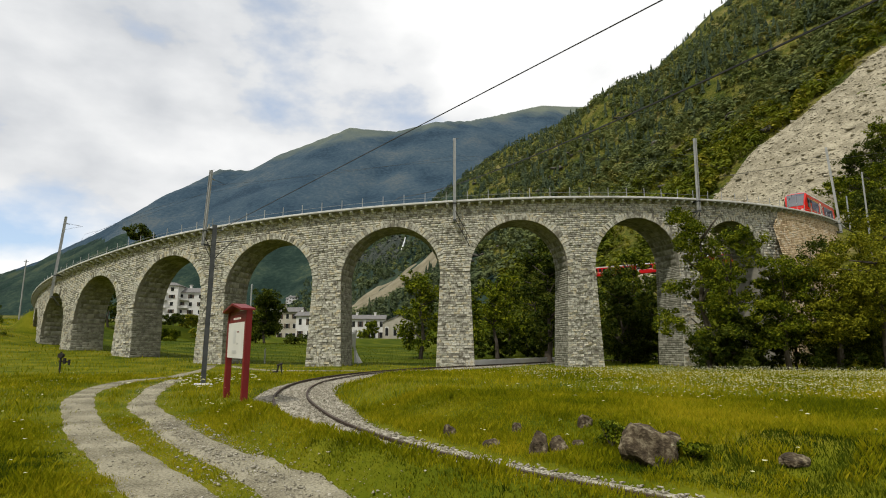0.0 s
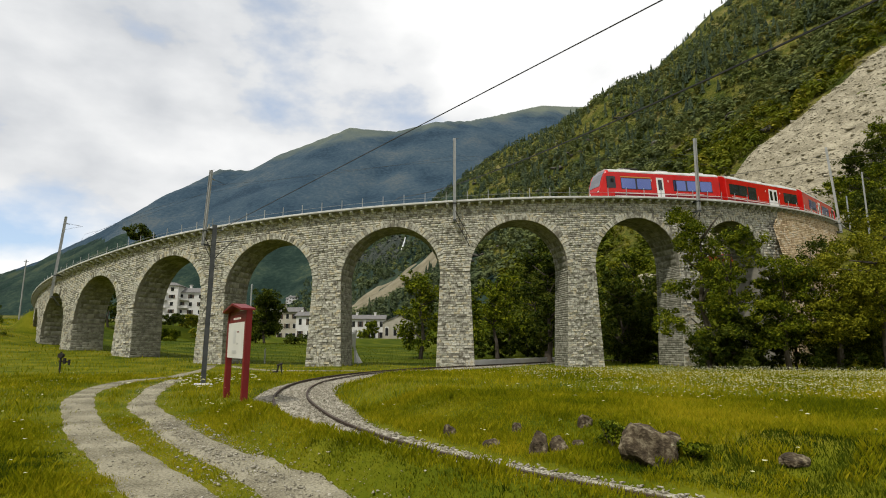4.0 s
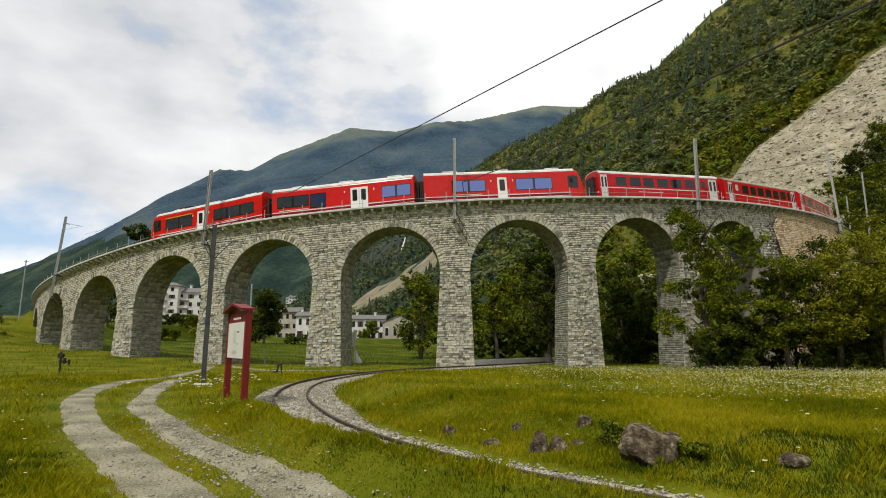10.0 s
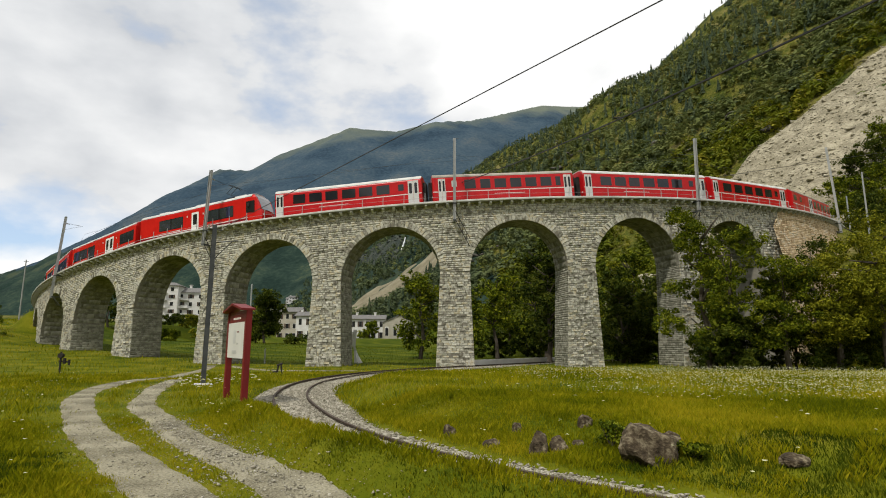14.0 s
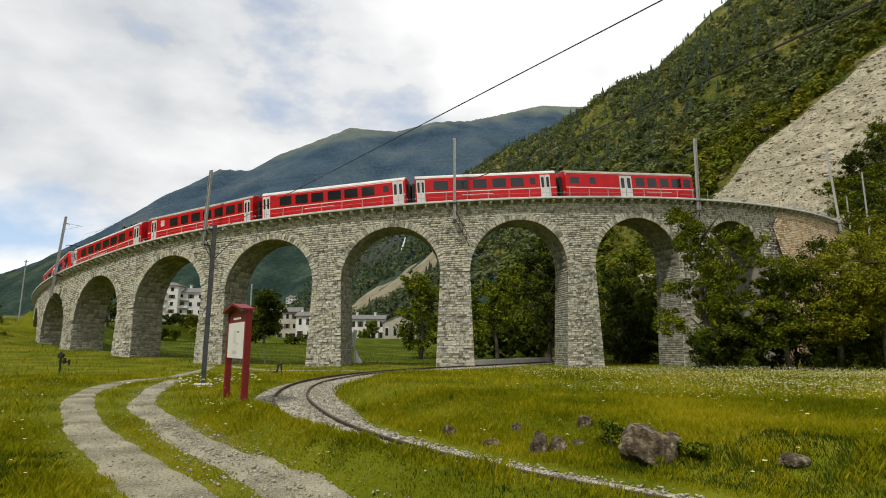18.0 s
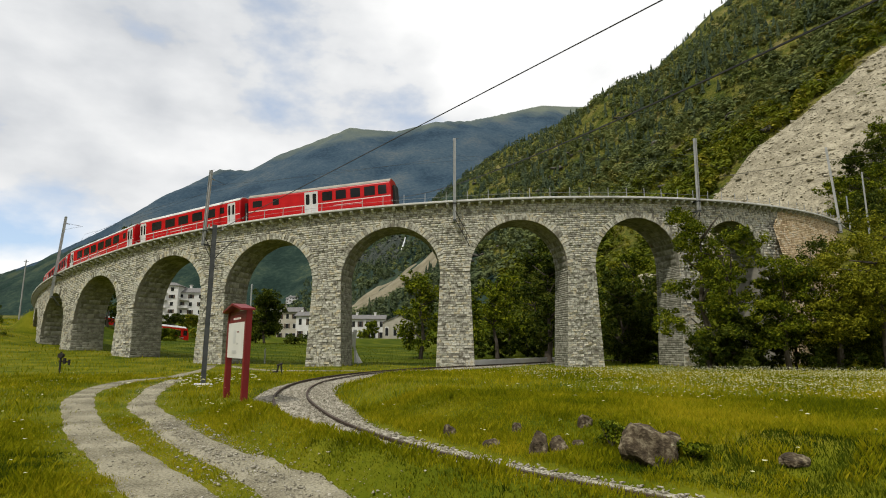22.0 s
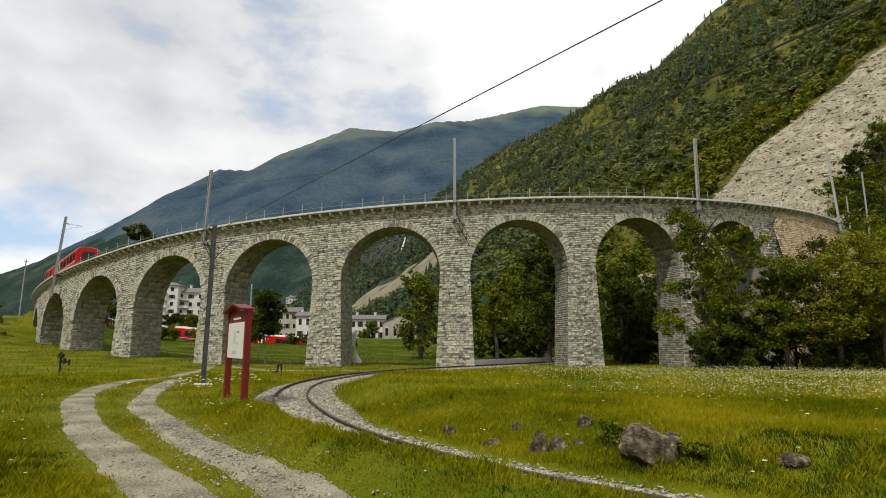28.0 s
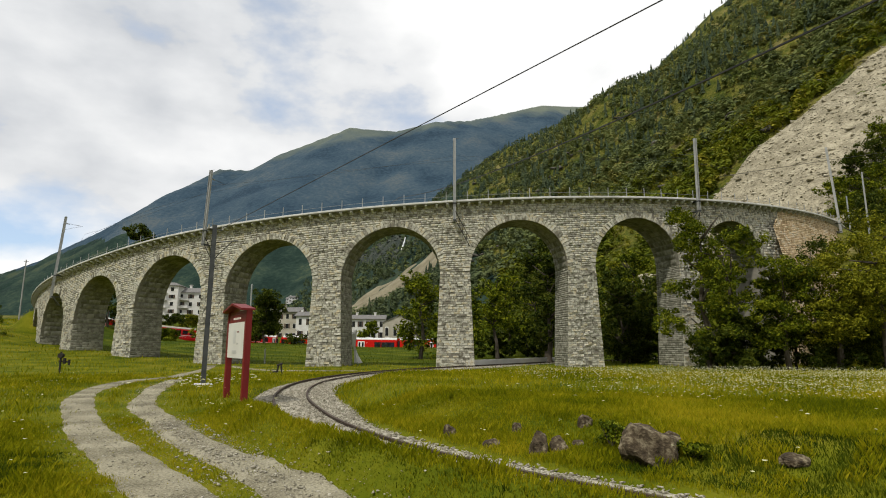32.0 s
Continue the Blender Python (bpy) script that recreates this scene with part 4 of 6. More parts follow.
NEAR_LINE = LOWER_LINE[LOWER_N:]
FAR_LINE = LOWER_LINE[:LOWER_N + 1]
run("ballast_bed", FAR_LINE, [(-1.7, -0.55), (1.7, -0.55), (1.1, -0.14), (-1.1, -0.14)], M_BALLAST, lower_track)
CUT = next(i for i, q in enumerate(NEAR_LINE) if q.y < 14.5)
run("ballast_bed", NEAR_LINE[:CUT + 1], [(-1.45, -0.44), (1.8, -0.44), (1.7, -0.1), (0.95, -0.08), (-0.9, -0.12), (-1.2, -0.16)], M_BALLAST, lower_track, "loose grey ballast")
run("ballast_bed", NEAR_LINE[CUT:], [(-1.3, -0.44), (1.35, -0.44), (1.25, -0.1), (0.9, -0.06), (-0.9, -0.12), (-1.1, -0.2)], M_BALLAST, lower_track, "loose grey ballast")
for r in (-0.53, 0.53):
    for ln in (FAR_LINE, NEAR_LINE):
        run("rail", ln, [(r - 0.055, -0.14), (r + 0.055, -0.14), (r + 0.055, -0.115), (r + 0.012, -0.10), (r + 0.012, -0.035), (r + 0.032, -0.025), (r + 0.032, 0.0), (r - 0.032, 0.0), (r - 0.032, -0.025), (r - 0.012, -0.035), (r - 0.012, -0.10), (r - 0.055, -0.115)], M_RAIL, lower_track, "brown worn rail")
sleeper0 = None
for i in range(0, len(NEAR_LINE), 1):
    q = NEAR_LINE[i]
    if i % 2 or q.y < -1:
        continue
    d, n = line_frame(i, NEAR_LINE)
    m = Matrix.Translation(q + Vector((0, 0, -0.14))) @ Matrix.Rotation(math.atan2(n.y, n.x), 4, "Z")
    if sleeper0 is None:
        g = Geo()
        prof = [(-0.13, -0.06), (-0.08, 0.012), (0.08, 0.012), (0.13, -0.06)]
        g.loft([[Vector((x, y, z)) for y, z in prof] for x in (-0.95, 0.95)])
        sleeper0 = part("sleeper", g, M_SLEEPER, lower_track)
        sleeper0.matrix_basis = m
    else:
        s = new("sleeper", sleeper0.data)
        s.parent, s.matrix_basis = lower_track, m

npr = np.random.RandomState(11)


def hull(pts):
    g = bmesh.new()
    for q in pts:
        g.verts.new(q)
    bmesh.ops.convex_hull(g, input=list(g.verts))
    bmesh.ops.triangulate(g, faces=g.faces[:])
    g.verts.index_update()
    v = np.array([q.co[:] for q in g.verts])
    f = np.array([[q.index for q in p.verts] for p in g.faces])
    g.free()
    return v, f


PEBBLES = [hull(npr.normal(size=(9, 3)) / 1.0 * (1, 0.8, 0.6) / 1.5) for i in range(5)]


def pebbles(name, pts, sizes, mat, parent=None, label=""):
    """Loose stones, one mesh."""
    V, F, n = [], [], 0
    which = npr.randint(0, 5, len(pts))
    for w in range(5):
        v, f = PEBBLES[w]
        sel = np.where(which == w)[0]
        if not len(sel):
            continue
        a = npr.uniform(0, 6.28, len(sel))
        c, s = np.cos(a)[:, None], np.sin(a)[:, None]
        x = v[None, :, 0] * c - v[None, :, 1] * s
        y = v[None, :, 0] * s + v[None, :, 1] * c
        z = np.repeat(v[None, :, 2], len(sel), 0)
        q = np.stack([x, y, z], -1) * sizes[sel][:, None, None] + pts[sel][:, None, :]
        V.append(q.reshape(-1, 3))
        F.append((f[None] + (n + np.arange(len(sel)) * len(v))[:, None, None]).reshape(-1, 3))
        n += len(sel) * len(v)
    ob = bulk(name, np.concatenate(V), np.concatenate(F), mat, parent, label)
    ob["kind"] = "stuff"
    return ob


def ballast_stones():
    P, S = [], []
    for i, q in enumerate(NEAR_LINE[:-30]):
        if q.y < 4.5 or q.y > 60:
            continue
        d, n = line_frame(i, NEAR_LINE)
        m = int(190 if q.y < 26 else 90)
        r, t = npr.uniform(-1.45 if q.y > 15 else -0.5, 1.75 if q.y > 14.5 else 1.3, m), npr.uniform(-0.28, 0.28, m)
        zz = np.interp(r, [-1.5, -1.2, -0.9, 0.9, 1.65, 1.8], [-0.36, -0.16, -0.12, -0.06, -0.09, -0.3])
        p = np.array(q) + r[:, None] * np.array(n) + t[:, None] * np.array(d)
        p[:, 2] = q.z + zz + npr.uniform(-0.01, 0.02, m)
        P.append(p), S.append(npr.uniform(0.015, 0.036, m))
    pebbles("loose_ballast", np.concatenate(P), np.concatenate(S), M_BALLAST, lower_track)


ballast_stones()

M_CONCRETE = material("pale_concrete", [(0.50, 0.49, 0.45), (0.60, 0.59, 0.55)], 1.0, 0.85, 0.3, 25)
run("kerb_wall", [q for q in NEAR_LINE if 54 < q.y < 74], [(-1.95, -0.6), (-1.55, -0.6), (-1.55, 0.42), (-1.95, 0.42)], M_CONCRETE, lower_track, "low pale concrete wall beside the track")

# ---- farm track: two gravel ruts ----
M_GRAVEL = material("pale_gravel", [(0.095, 0.084, 0.052), (0.170, 0.153, 0.100), (0.245, 0.224, 0.152), (0.315, 0.29, 0.205)], 0.8, 0.95, 0.9, 30, speck=0.9, island=0.2, bumpdist=0.02)
RUT_L = [(-21, 52), (-18.6, 44), (-16.6, 36), (-15.2, 28.5), (-13.3, 22.0), (-10.6, 16.8), (-7.5, 12.3), (-5.24, 9.35), (-4.36, 8.25), (-3.6, 7.4), (-2.93, 6.63), (-1.75, 5.2), (0.2, 2.6), (2.2, -1), (3.6, -6)]
RUT_R = [(-13.6, 29.5), (-12.4, 25.8), (-11.0, 22.0), (-8.7, 16.8), (-6.0, 12.65), (-4.12, 10.0), (-2.7, 8.2), (-1.55, 6.7), (-0.4, 5.2), (1.8, 2.5), (3.4, -1), (5, -6)]
PATH_B = [(-19.2, 52), (-14, 45.5), (-9.5, 43.5), (-5, 44)]


def rut(name, pts, w0, label, seed, stony=12, broad=0.0):
    line = catmull(pts, 0.35)
    rng = np.random.RandomState(seed)
    X, Y, W = [], [], []
    for i, q in enumerate(line):
        d, n = line_frame(i, line)
        w1 = w0 + broad * float(sstep(12, 7, q.y))
        wl = w1 + 0.05 * math.sin(i * 0.31 + seed) + 0.03 * math.sin(i * 1.7 + seed) + rng.uniform(-0.015, 0.015)
        wr = w1 + 0.05 * math.sin(i * 0.23 + seed * 2) + 0.03 * math.sin(i * 1.3 + seed) + rng.uniform(-0.015, 0.015)
        for k, t in enumerate((-1, -0.6, -0.2, 0.2, 0.6, 1)):
            p = q + n * t * (wl if t < 0 else wr)
            X.append(p.x), Y.append(p.y), W.append(abs(t))
    Z = relief(np.array(X), np.array(Y)) + np.where(np.array(W) > 0.9, -0.03, 0.035) - 0.012 * (np.array(W) < 0.3)
    v = np.stack([X, Y, Z], -1)
    n = len(line)
    i = np.arange(n * 6).reshape(n, 6)
    f = np.stack([i[:-1, :-1], i[:-1, 1:], i[1:, 1:], i[1:, :-1]], -1).reshape(-1, 4)
    ob = bulk(name, v, f[:, ::-1], M_GRAVEL, smooth=True)
    tagged(ob, label, "track", kind="structure")
    P, S = [], []
    for q in line:
        if q.y < 4 or q.y > 48:
            continue
        k = (70 if stony < 20 else 150) if q.y < 13 else stony
        P.append(np.stack([npr.normal(q.x, w0 * 0.7, k), npr.normal(q.y, w0 * 0.7, k), np.zeros(k)], -1))
        S.append(np.minimum(0.04, npr.exponential(0.004 if stony < 20 else 0.0065, k) + 0.004))
    P, S = np.concatenate(P), np.concatenate(S)
    P[:, 2] = relief(P[:, 0], P[:, 1]) + 0.030
    pebbles("loose_gravel", P, S, M_BALLAST, ob)
    return np.array([(q.x, q.y) for q in line])


RL = rut("road_rut", RUT_L, 0.48, "pale worn gravel wheel rut of a farm track", 1)
RR = rut("road_rut", RUT_R, 0.44, "pale stony gravel wheel rut of a farm track", 2, 30, 0.02)
RB = rut("footpath", PATH_B, 0.5, "pale gravel path under the viaduct", 3)

# ---- sign, masts, poles, wires ----
M_SIGNRED = material("dark_red_wood_paint", [(0.13, 0.008, 0.008), (0.20, 0.013, 0.012)], 3, 0.5, 0.15, 30, stretch=(1, 1, 0.2))
M_PANEL = material("white_panel", [(0.62, 0.61, 0.57), (0.72, 0.71, 0.67)], 1.0, 0.5, 0.0, 30, speck=0.15)
M_STEEL = material("grey_mast_steel", [(0.055, 0.058, 0.06), (0.095, 0.10, 0.10)], 2.5, 0.55, 0.15, 30, metal=0.3)
M_WIRE = material("dark_wire", [(0.03, 0.03, 0.03), (0.05, 0.05, 0.05)], 2, 0.5, 0.0, 20, metal=0.4)
M_PRINT = material("grey_print", [(0.30, 0.30, 0.28), (0.38, 0.38, 0.36)], 5, 0.6, 0.0, 30)


def info_board():
    a, b = Vector((-7.18, 19.15, 0)), Vector((-5.90, 17.15, 0))
    mid, d = (a + b) / 2, (b - a)
    w = d.length
    m = Matrix.Translation(Vector((mid.x, mid.y, 0.0))) @ Matrix.Rotation(math.atan2(d.y, d.x), 4, "Z") @ Matrix.Diagonal((1, 1, 1.05, 1))
    board = empty("information_board", m, label="dark red wooden information board with gabled roof and white panel", category="sign")
    for sg in (-1, 1):
        part("post", Geo().box(sg * w / 2 - 0.095, sg * w / 2 + 0.095, -0.09, 0.09, -0.3, 2.62, bevel=0.012), M_SIGNRED, board, "square dark red post")
    part("panel", Geo().box(-w / 2 + 0.09, w / 2 - 0.09, -0.075, -0.035, 1.22, 2.28), M_PANEL, board, "white weathered panel")
    part("header_board", Geo().box(-w / 2 + 0.09, w / 2 - 0.09, -0.07, 0.0, 2.29, 2.52), M_SIGNRED, board)
    for i, (x, ww) in enumerate(((-0.45, 0.3), (-0.1, 0.4), (0.34, 0.2))):
        part("heading", Geo().box(x, x + ww * 0.9, -0.08, -0.071, 2.37, 2.43), M_PANEL, board, "bar of pale writing")
    for x, z, ww, hh, mt in ((0.18, 1.98, 0.22, 0.035, M_SIGNRED), (0.2, 1.62, 0.08, 0.05, M_PRINT), (-0.32, 1.65, 0.3, 0.4, M_DOOR), (-0.42, 1.35, 0.6, 0.1, M_DOOR)):
        part("print", Geo().box(x, x + ww, -0.083, -0.076, z, z + hh), mt, board, "printed patch on the panel")
    for sg in (-1, 1):
        g = Geo()
        for v in ((0, 0.16, 2.86), (sg * (w / 2 + 0.12), 0.16, 2.66), (sg * (w / 2 + 0.12), 0.16, 2.60), (0, 0.16, 2.80)):
            g.v.append(v), g.v.append((v[0], -0.26, v[2]))
        g.f += [(0, 1, 3, 2), (2, 3, 5, 4), (4, 5, 7, 6), (6, 7, 1, 0), (0, 2, 4, 6), (1, 7, 5, 3)]
        part("roof_board", g, M_SIGNRED, board, "sloping red roof board")
    part("cross_beam", Geo().box(-w / 2, w / 2, -0.05, 0.05, 2.53, 2.62), M_SIGNRED, board)


info_board()


def h_beam(g, x, y, z0, z1, w, t=0.02, lean=(0, 0)):
    m = Matrix(((1, 0, lean[0], x), (0, 1, lean[1], y), (0, 0, 1, 0), (0, 0, 0, 1)))
    a, b, c = w / 2, t / 2, w / 2 - t
    prof = [(-a, -a), (a, -a), (a, -c), (b, -c), (b, c), (a, c), (a, a), (-a, a), (-a, c), (-b, c), (-b, -c), (-a, -c)]
    return g.loft([[m @ Vector((px, py, pz)) for px, py in prof] for pz in (z0, z1)])


def front_mast():
    z = height(-10.47, 25.2)
    mast = empty("catenary_mast", Matrix.Translation((-10.5, 25.2, z)) @ Matrix.Rotation(radians(32), 4, "Z"), label="dark grey steel beam catenary mast in the meadow", category="mast")
    part("beam", h_beam(Geo(), 0, 0, -0.3, 7.15, 0.18, 0.025, (0.004, 0)), M_STEEL, mast)
    part("foundation", Geo().box(-0.35, 0.35, -0.35, 0.35, -0.5, 0.06, bevel=0.04), M_COPING, mast, "small concrete foot")
    part("bracket", Geo().tube((0.1, 0, 6.35), (1.0, -0.5, 6.42), 0.028).tube((0.1, 0, 5.6), (0.75, -0.38, 6.38), 0.02).tube((-0.25, 0, 6.95), (0.4, 0.1, 6.95), 0.03), M_STEEL, mast)
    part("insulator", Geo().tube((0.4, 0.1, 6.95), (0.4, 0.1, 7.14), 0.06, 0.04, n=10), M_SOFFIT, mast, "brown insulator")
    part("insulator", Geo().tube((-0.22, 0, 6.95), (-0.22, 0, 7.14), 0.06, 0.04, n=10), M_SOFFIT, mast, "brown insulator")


front_mast()


def deck_mast(k, up, down, lean=0.0, bracket=True):
    """Mast on the outside of the viaduct, carried by brackets."""
    p = on_line(k, 2.78, 0)
    m = Matrix.Translation(p) @ Matrix.Rotation(radians(TH0 + DTH * k), 4, "Z")
    mast = empty("catenary_mast", m, label="slim grey steel catenary mast bracketed to the viaduct wall", category="mast", group="masts of the viaduct")
    part("beam", h_beam(Geo(), 0.0, 0, -down, up, 0.25, 0.03, (lean, 0)), M_GALV, mast)
    for z in (-0.35, -down + 0.15):
        part("wall_bracket", Geo().box(-0.84, 0.16, -0.14, 0.14, z - 0.06, z + 0.06), M_STEEL, mast)
    for sg in () if bracket else (-1, 1):
        part("strut", Geo().tube((-0.7, sg * 0.5, -down - 0.9), (-0.02, sg * 0.1, -down + 0.15), 0.035, n=6), M_STEEL, mast)
    part("cantilever", Geo().tube((lean * up * 0.8, 0, up - 0.8), (-2.35, 0, up - 0.95), 0.018).tube((lean * up * 0.7, 0, up - 1.7), (-2.1, 0, up - 1.0), 0.014), M_STEEL, mast)
    if bracket:
        for dz in (0.15, 0.95):
            part("stay", Geo().tube((0.05, 0.08, dz - down), (-0.3, 1.45, dz - down - 2.5), 0.035, n=6), M_UNDER, mast)
        for t in (0.25, 0.5, 0.75):
            part("stay_rung", Geo().tube((0.05 - 0.35 * t, 0.08 + 1.37 * t, 0.95 - down - 2.5 * t), (0.05 - 0.35 * t, 0.08 + 1.37 * t, 0.15 - down - 2.5 * t), 0.025, n=6), M_UNDER, mast)
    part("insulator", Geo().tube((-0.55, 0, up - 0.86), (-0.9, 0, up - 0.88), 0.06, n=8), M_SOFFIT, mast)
    part("cap_arm", Geo().tube((lean * up, 0, up - 0.08), (lean * up + 0.1, 0.45, up - 0.02), 0.02, n=6), M_STEEL, mast)


for k_, u_, d_, l_, b_ in ((-4.29, 7.1, 3.1, -0.06, False), (-2.07, 6.0, 1.9, -0.05, True), (-0.005, 6.0, 2.1, 0.0, True), (2.07, 6.3, 1.5, 0.02, False), (4.6, 10.2, 1.6, -0.05, False)):
    deck_mast(k_, u_, d_, l_, b_)


def pole(x, y, z0, z1, r, label, cat="pole", lean=(0, 0), arm=False):
    ob = empty("pole", Matrix.Translation((x, y, z0)), label=label, category=cat)
    h = z1 - z0
    part("shaft", Geo().tube((0, 0, -0.3), (lean[0] * h, lean[1] * h, h), r, r * 0.75, n=10), M_GALV, ob)
    part("cap", Geo().tube((lean[0] * h, lean[1] * h, h - 0.01), (lean[0] * h, lean[1] * h, h + 0.05), r * 0.9, r * 0.3, n=10), M_GALV, ob)
    if arm:
        part("arm", Geo().tube((lean[0] * h - 0.5, lean[1] * h, h - 0.3), (lean[0] * h + 0.5, lean[1] * h, h - 0.3), 0.04, n=6), M_STEEL, ob)


pole(-13.4, 39.2, height(-13.4, 39.2), 5.85, 0.06, "thin pale metal pole standing in the meadow")
pole(65.9, 85, 18.8, 28.6, 0.14, "grey mast beside the upper line", "mast", arm=True)
pole(60.8, 82, 18.8, 23.9, 0.11, "short grey post beside the upper line", "post")
pole(-82.6, 110, height(-82.6, 110), 18.2, 0.13, "slim distant wooden pole", "pole", arm=True)


def wire(name, pts, r, label, sag=0.0):
    g = Geo()
    P = [Vector(q) for q in pts]
    fine = []
    for a, b in zip(P, P[1:]):
        for i in range(8):
            t = i / 8
            q = a.lerp(b, t)
            q.z -= sag * 4 * t * (1 - t)
            fine.append(q)
    fine.append(P[-1])
    rings = []
    for i, q in enumerate(fine):
        d = (fine[min(i + 1, len(fine) - 1)] - fine[max(i - 1, 0)]).normalized()
        u = d.orthogonal().normalized()
        w = d.cross(u)
        rings.append([q + (u * math.cos(t) + w * math.sin(t)) * r for t in (0, 1.57, 3.14, 4.71)])
    g.loft(rings)
    ob = g.make(name, M_WIRE)
    return tagged(ob, label, "wire")


wire("overhead_wire", [(-10.1, 25.2, 6.98), (3.86, 9.0, 7.7), (14.0, -3.0, 7.6)], 0.013, "thin dark overhead wire above the meadow")
wire("feeder_wire", [(13.2, 12.5, 11.3), (-6.6, 82, 23.6), (-30, 160, 36)], 0.042, "dark feeder wire spanning the valley", 1.2)
wire("span_wire", [(31.8, 62.0, 20.8), (54.8, 77.0, 27.8), (82.6, 100.0, 37.3)], 0.035, "dark supply wire rising along the upper line")
wire("contact_wire", [on_line(k / 2, 0.1, 4.65) for k in range(-15, 36)], 0.010, "thin contact wire above the upper track")
wire("carrier_wire", [on_line(k, 0.1, 5.2) for k in (-7.5, -6.4, -4.29, -2.07, 0.01, 2.11, 4.6, 7, 9, 11)], 0.010, "thin carrier wire above the upper track", 0.3)


# ---- houses ----
M_PLASTER = material("white_plaster", [(0.58, 0.57, 0.54), (0.70, 0.69, 0.66)], 0.6, 0.85, 0.1, 8)
M_PLASTER2 = material("ochre_grey_plaster", [(0.36, 0.33, 0.26), (0.46, 0.43, 0.35)], 0.5, 0.9, 0.15, 8)
M_SLATE = material("grey_stone_roof", [(0.11, 0.105, 0.10), (0.19, 0.185, 0.175)], 1.5, 0.85, 0.3, 6)
M_DARKWIN = material("dark_window", [(0.015, 0.016, 0.018), (0.03, 0.03, 0.033)], 1, 0.12, 0.0, 8, spec=0.6)
M_SHUTTER = material("brown_shutter", [(0.07, 0.045, 0.03), (0.11, 0.075, 0.05)], 2, 0.7, 0.1, 20)


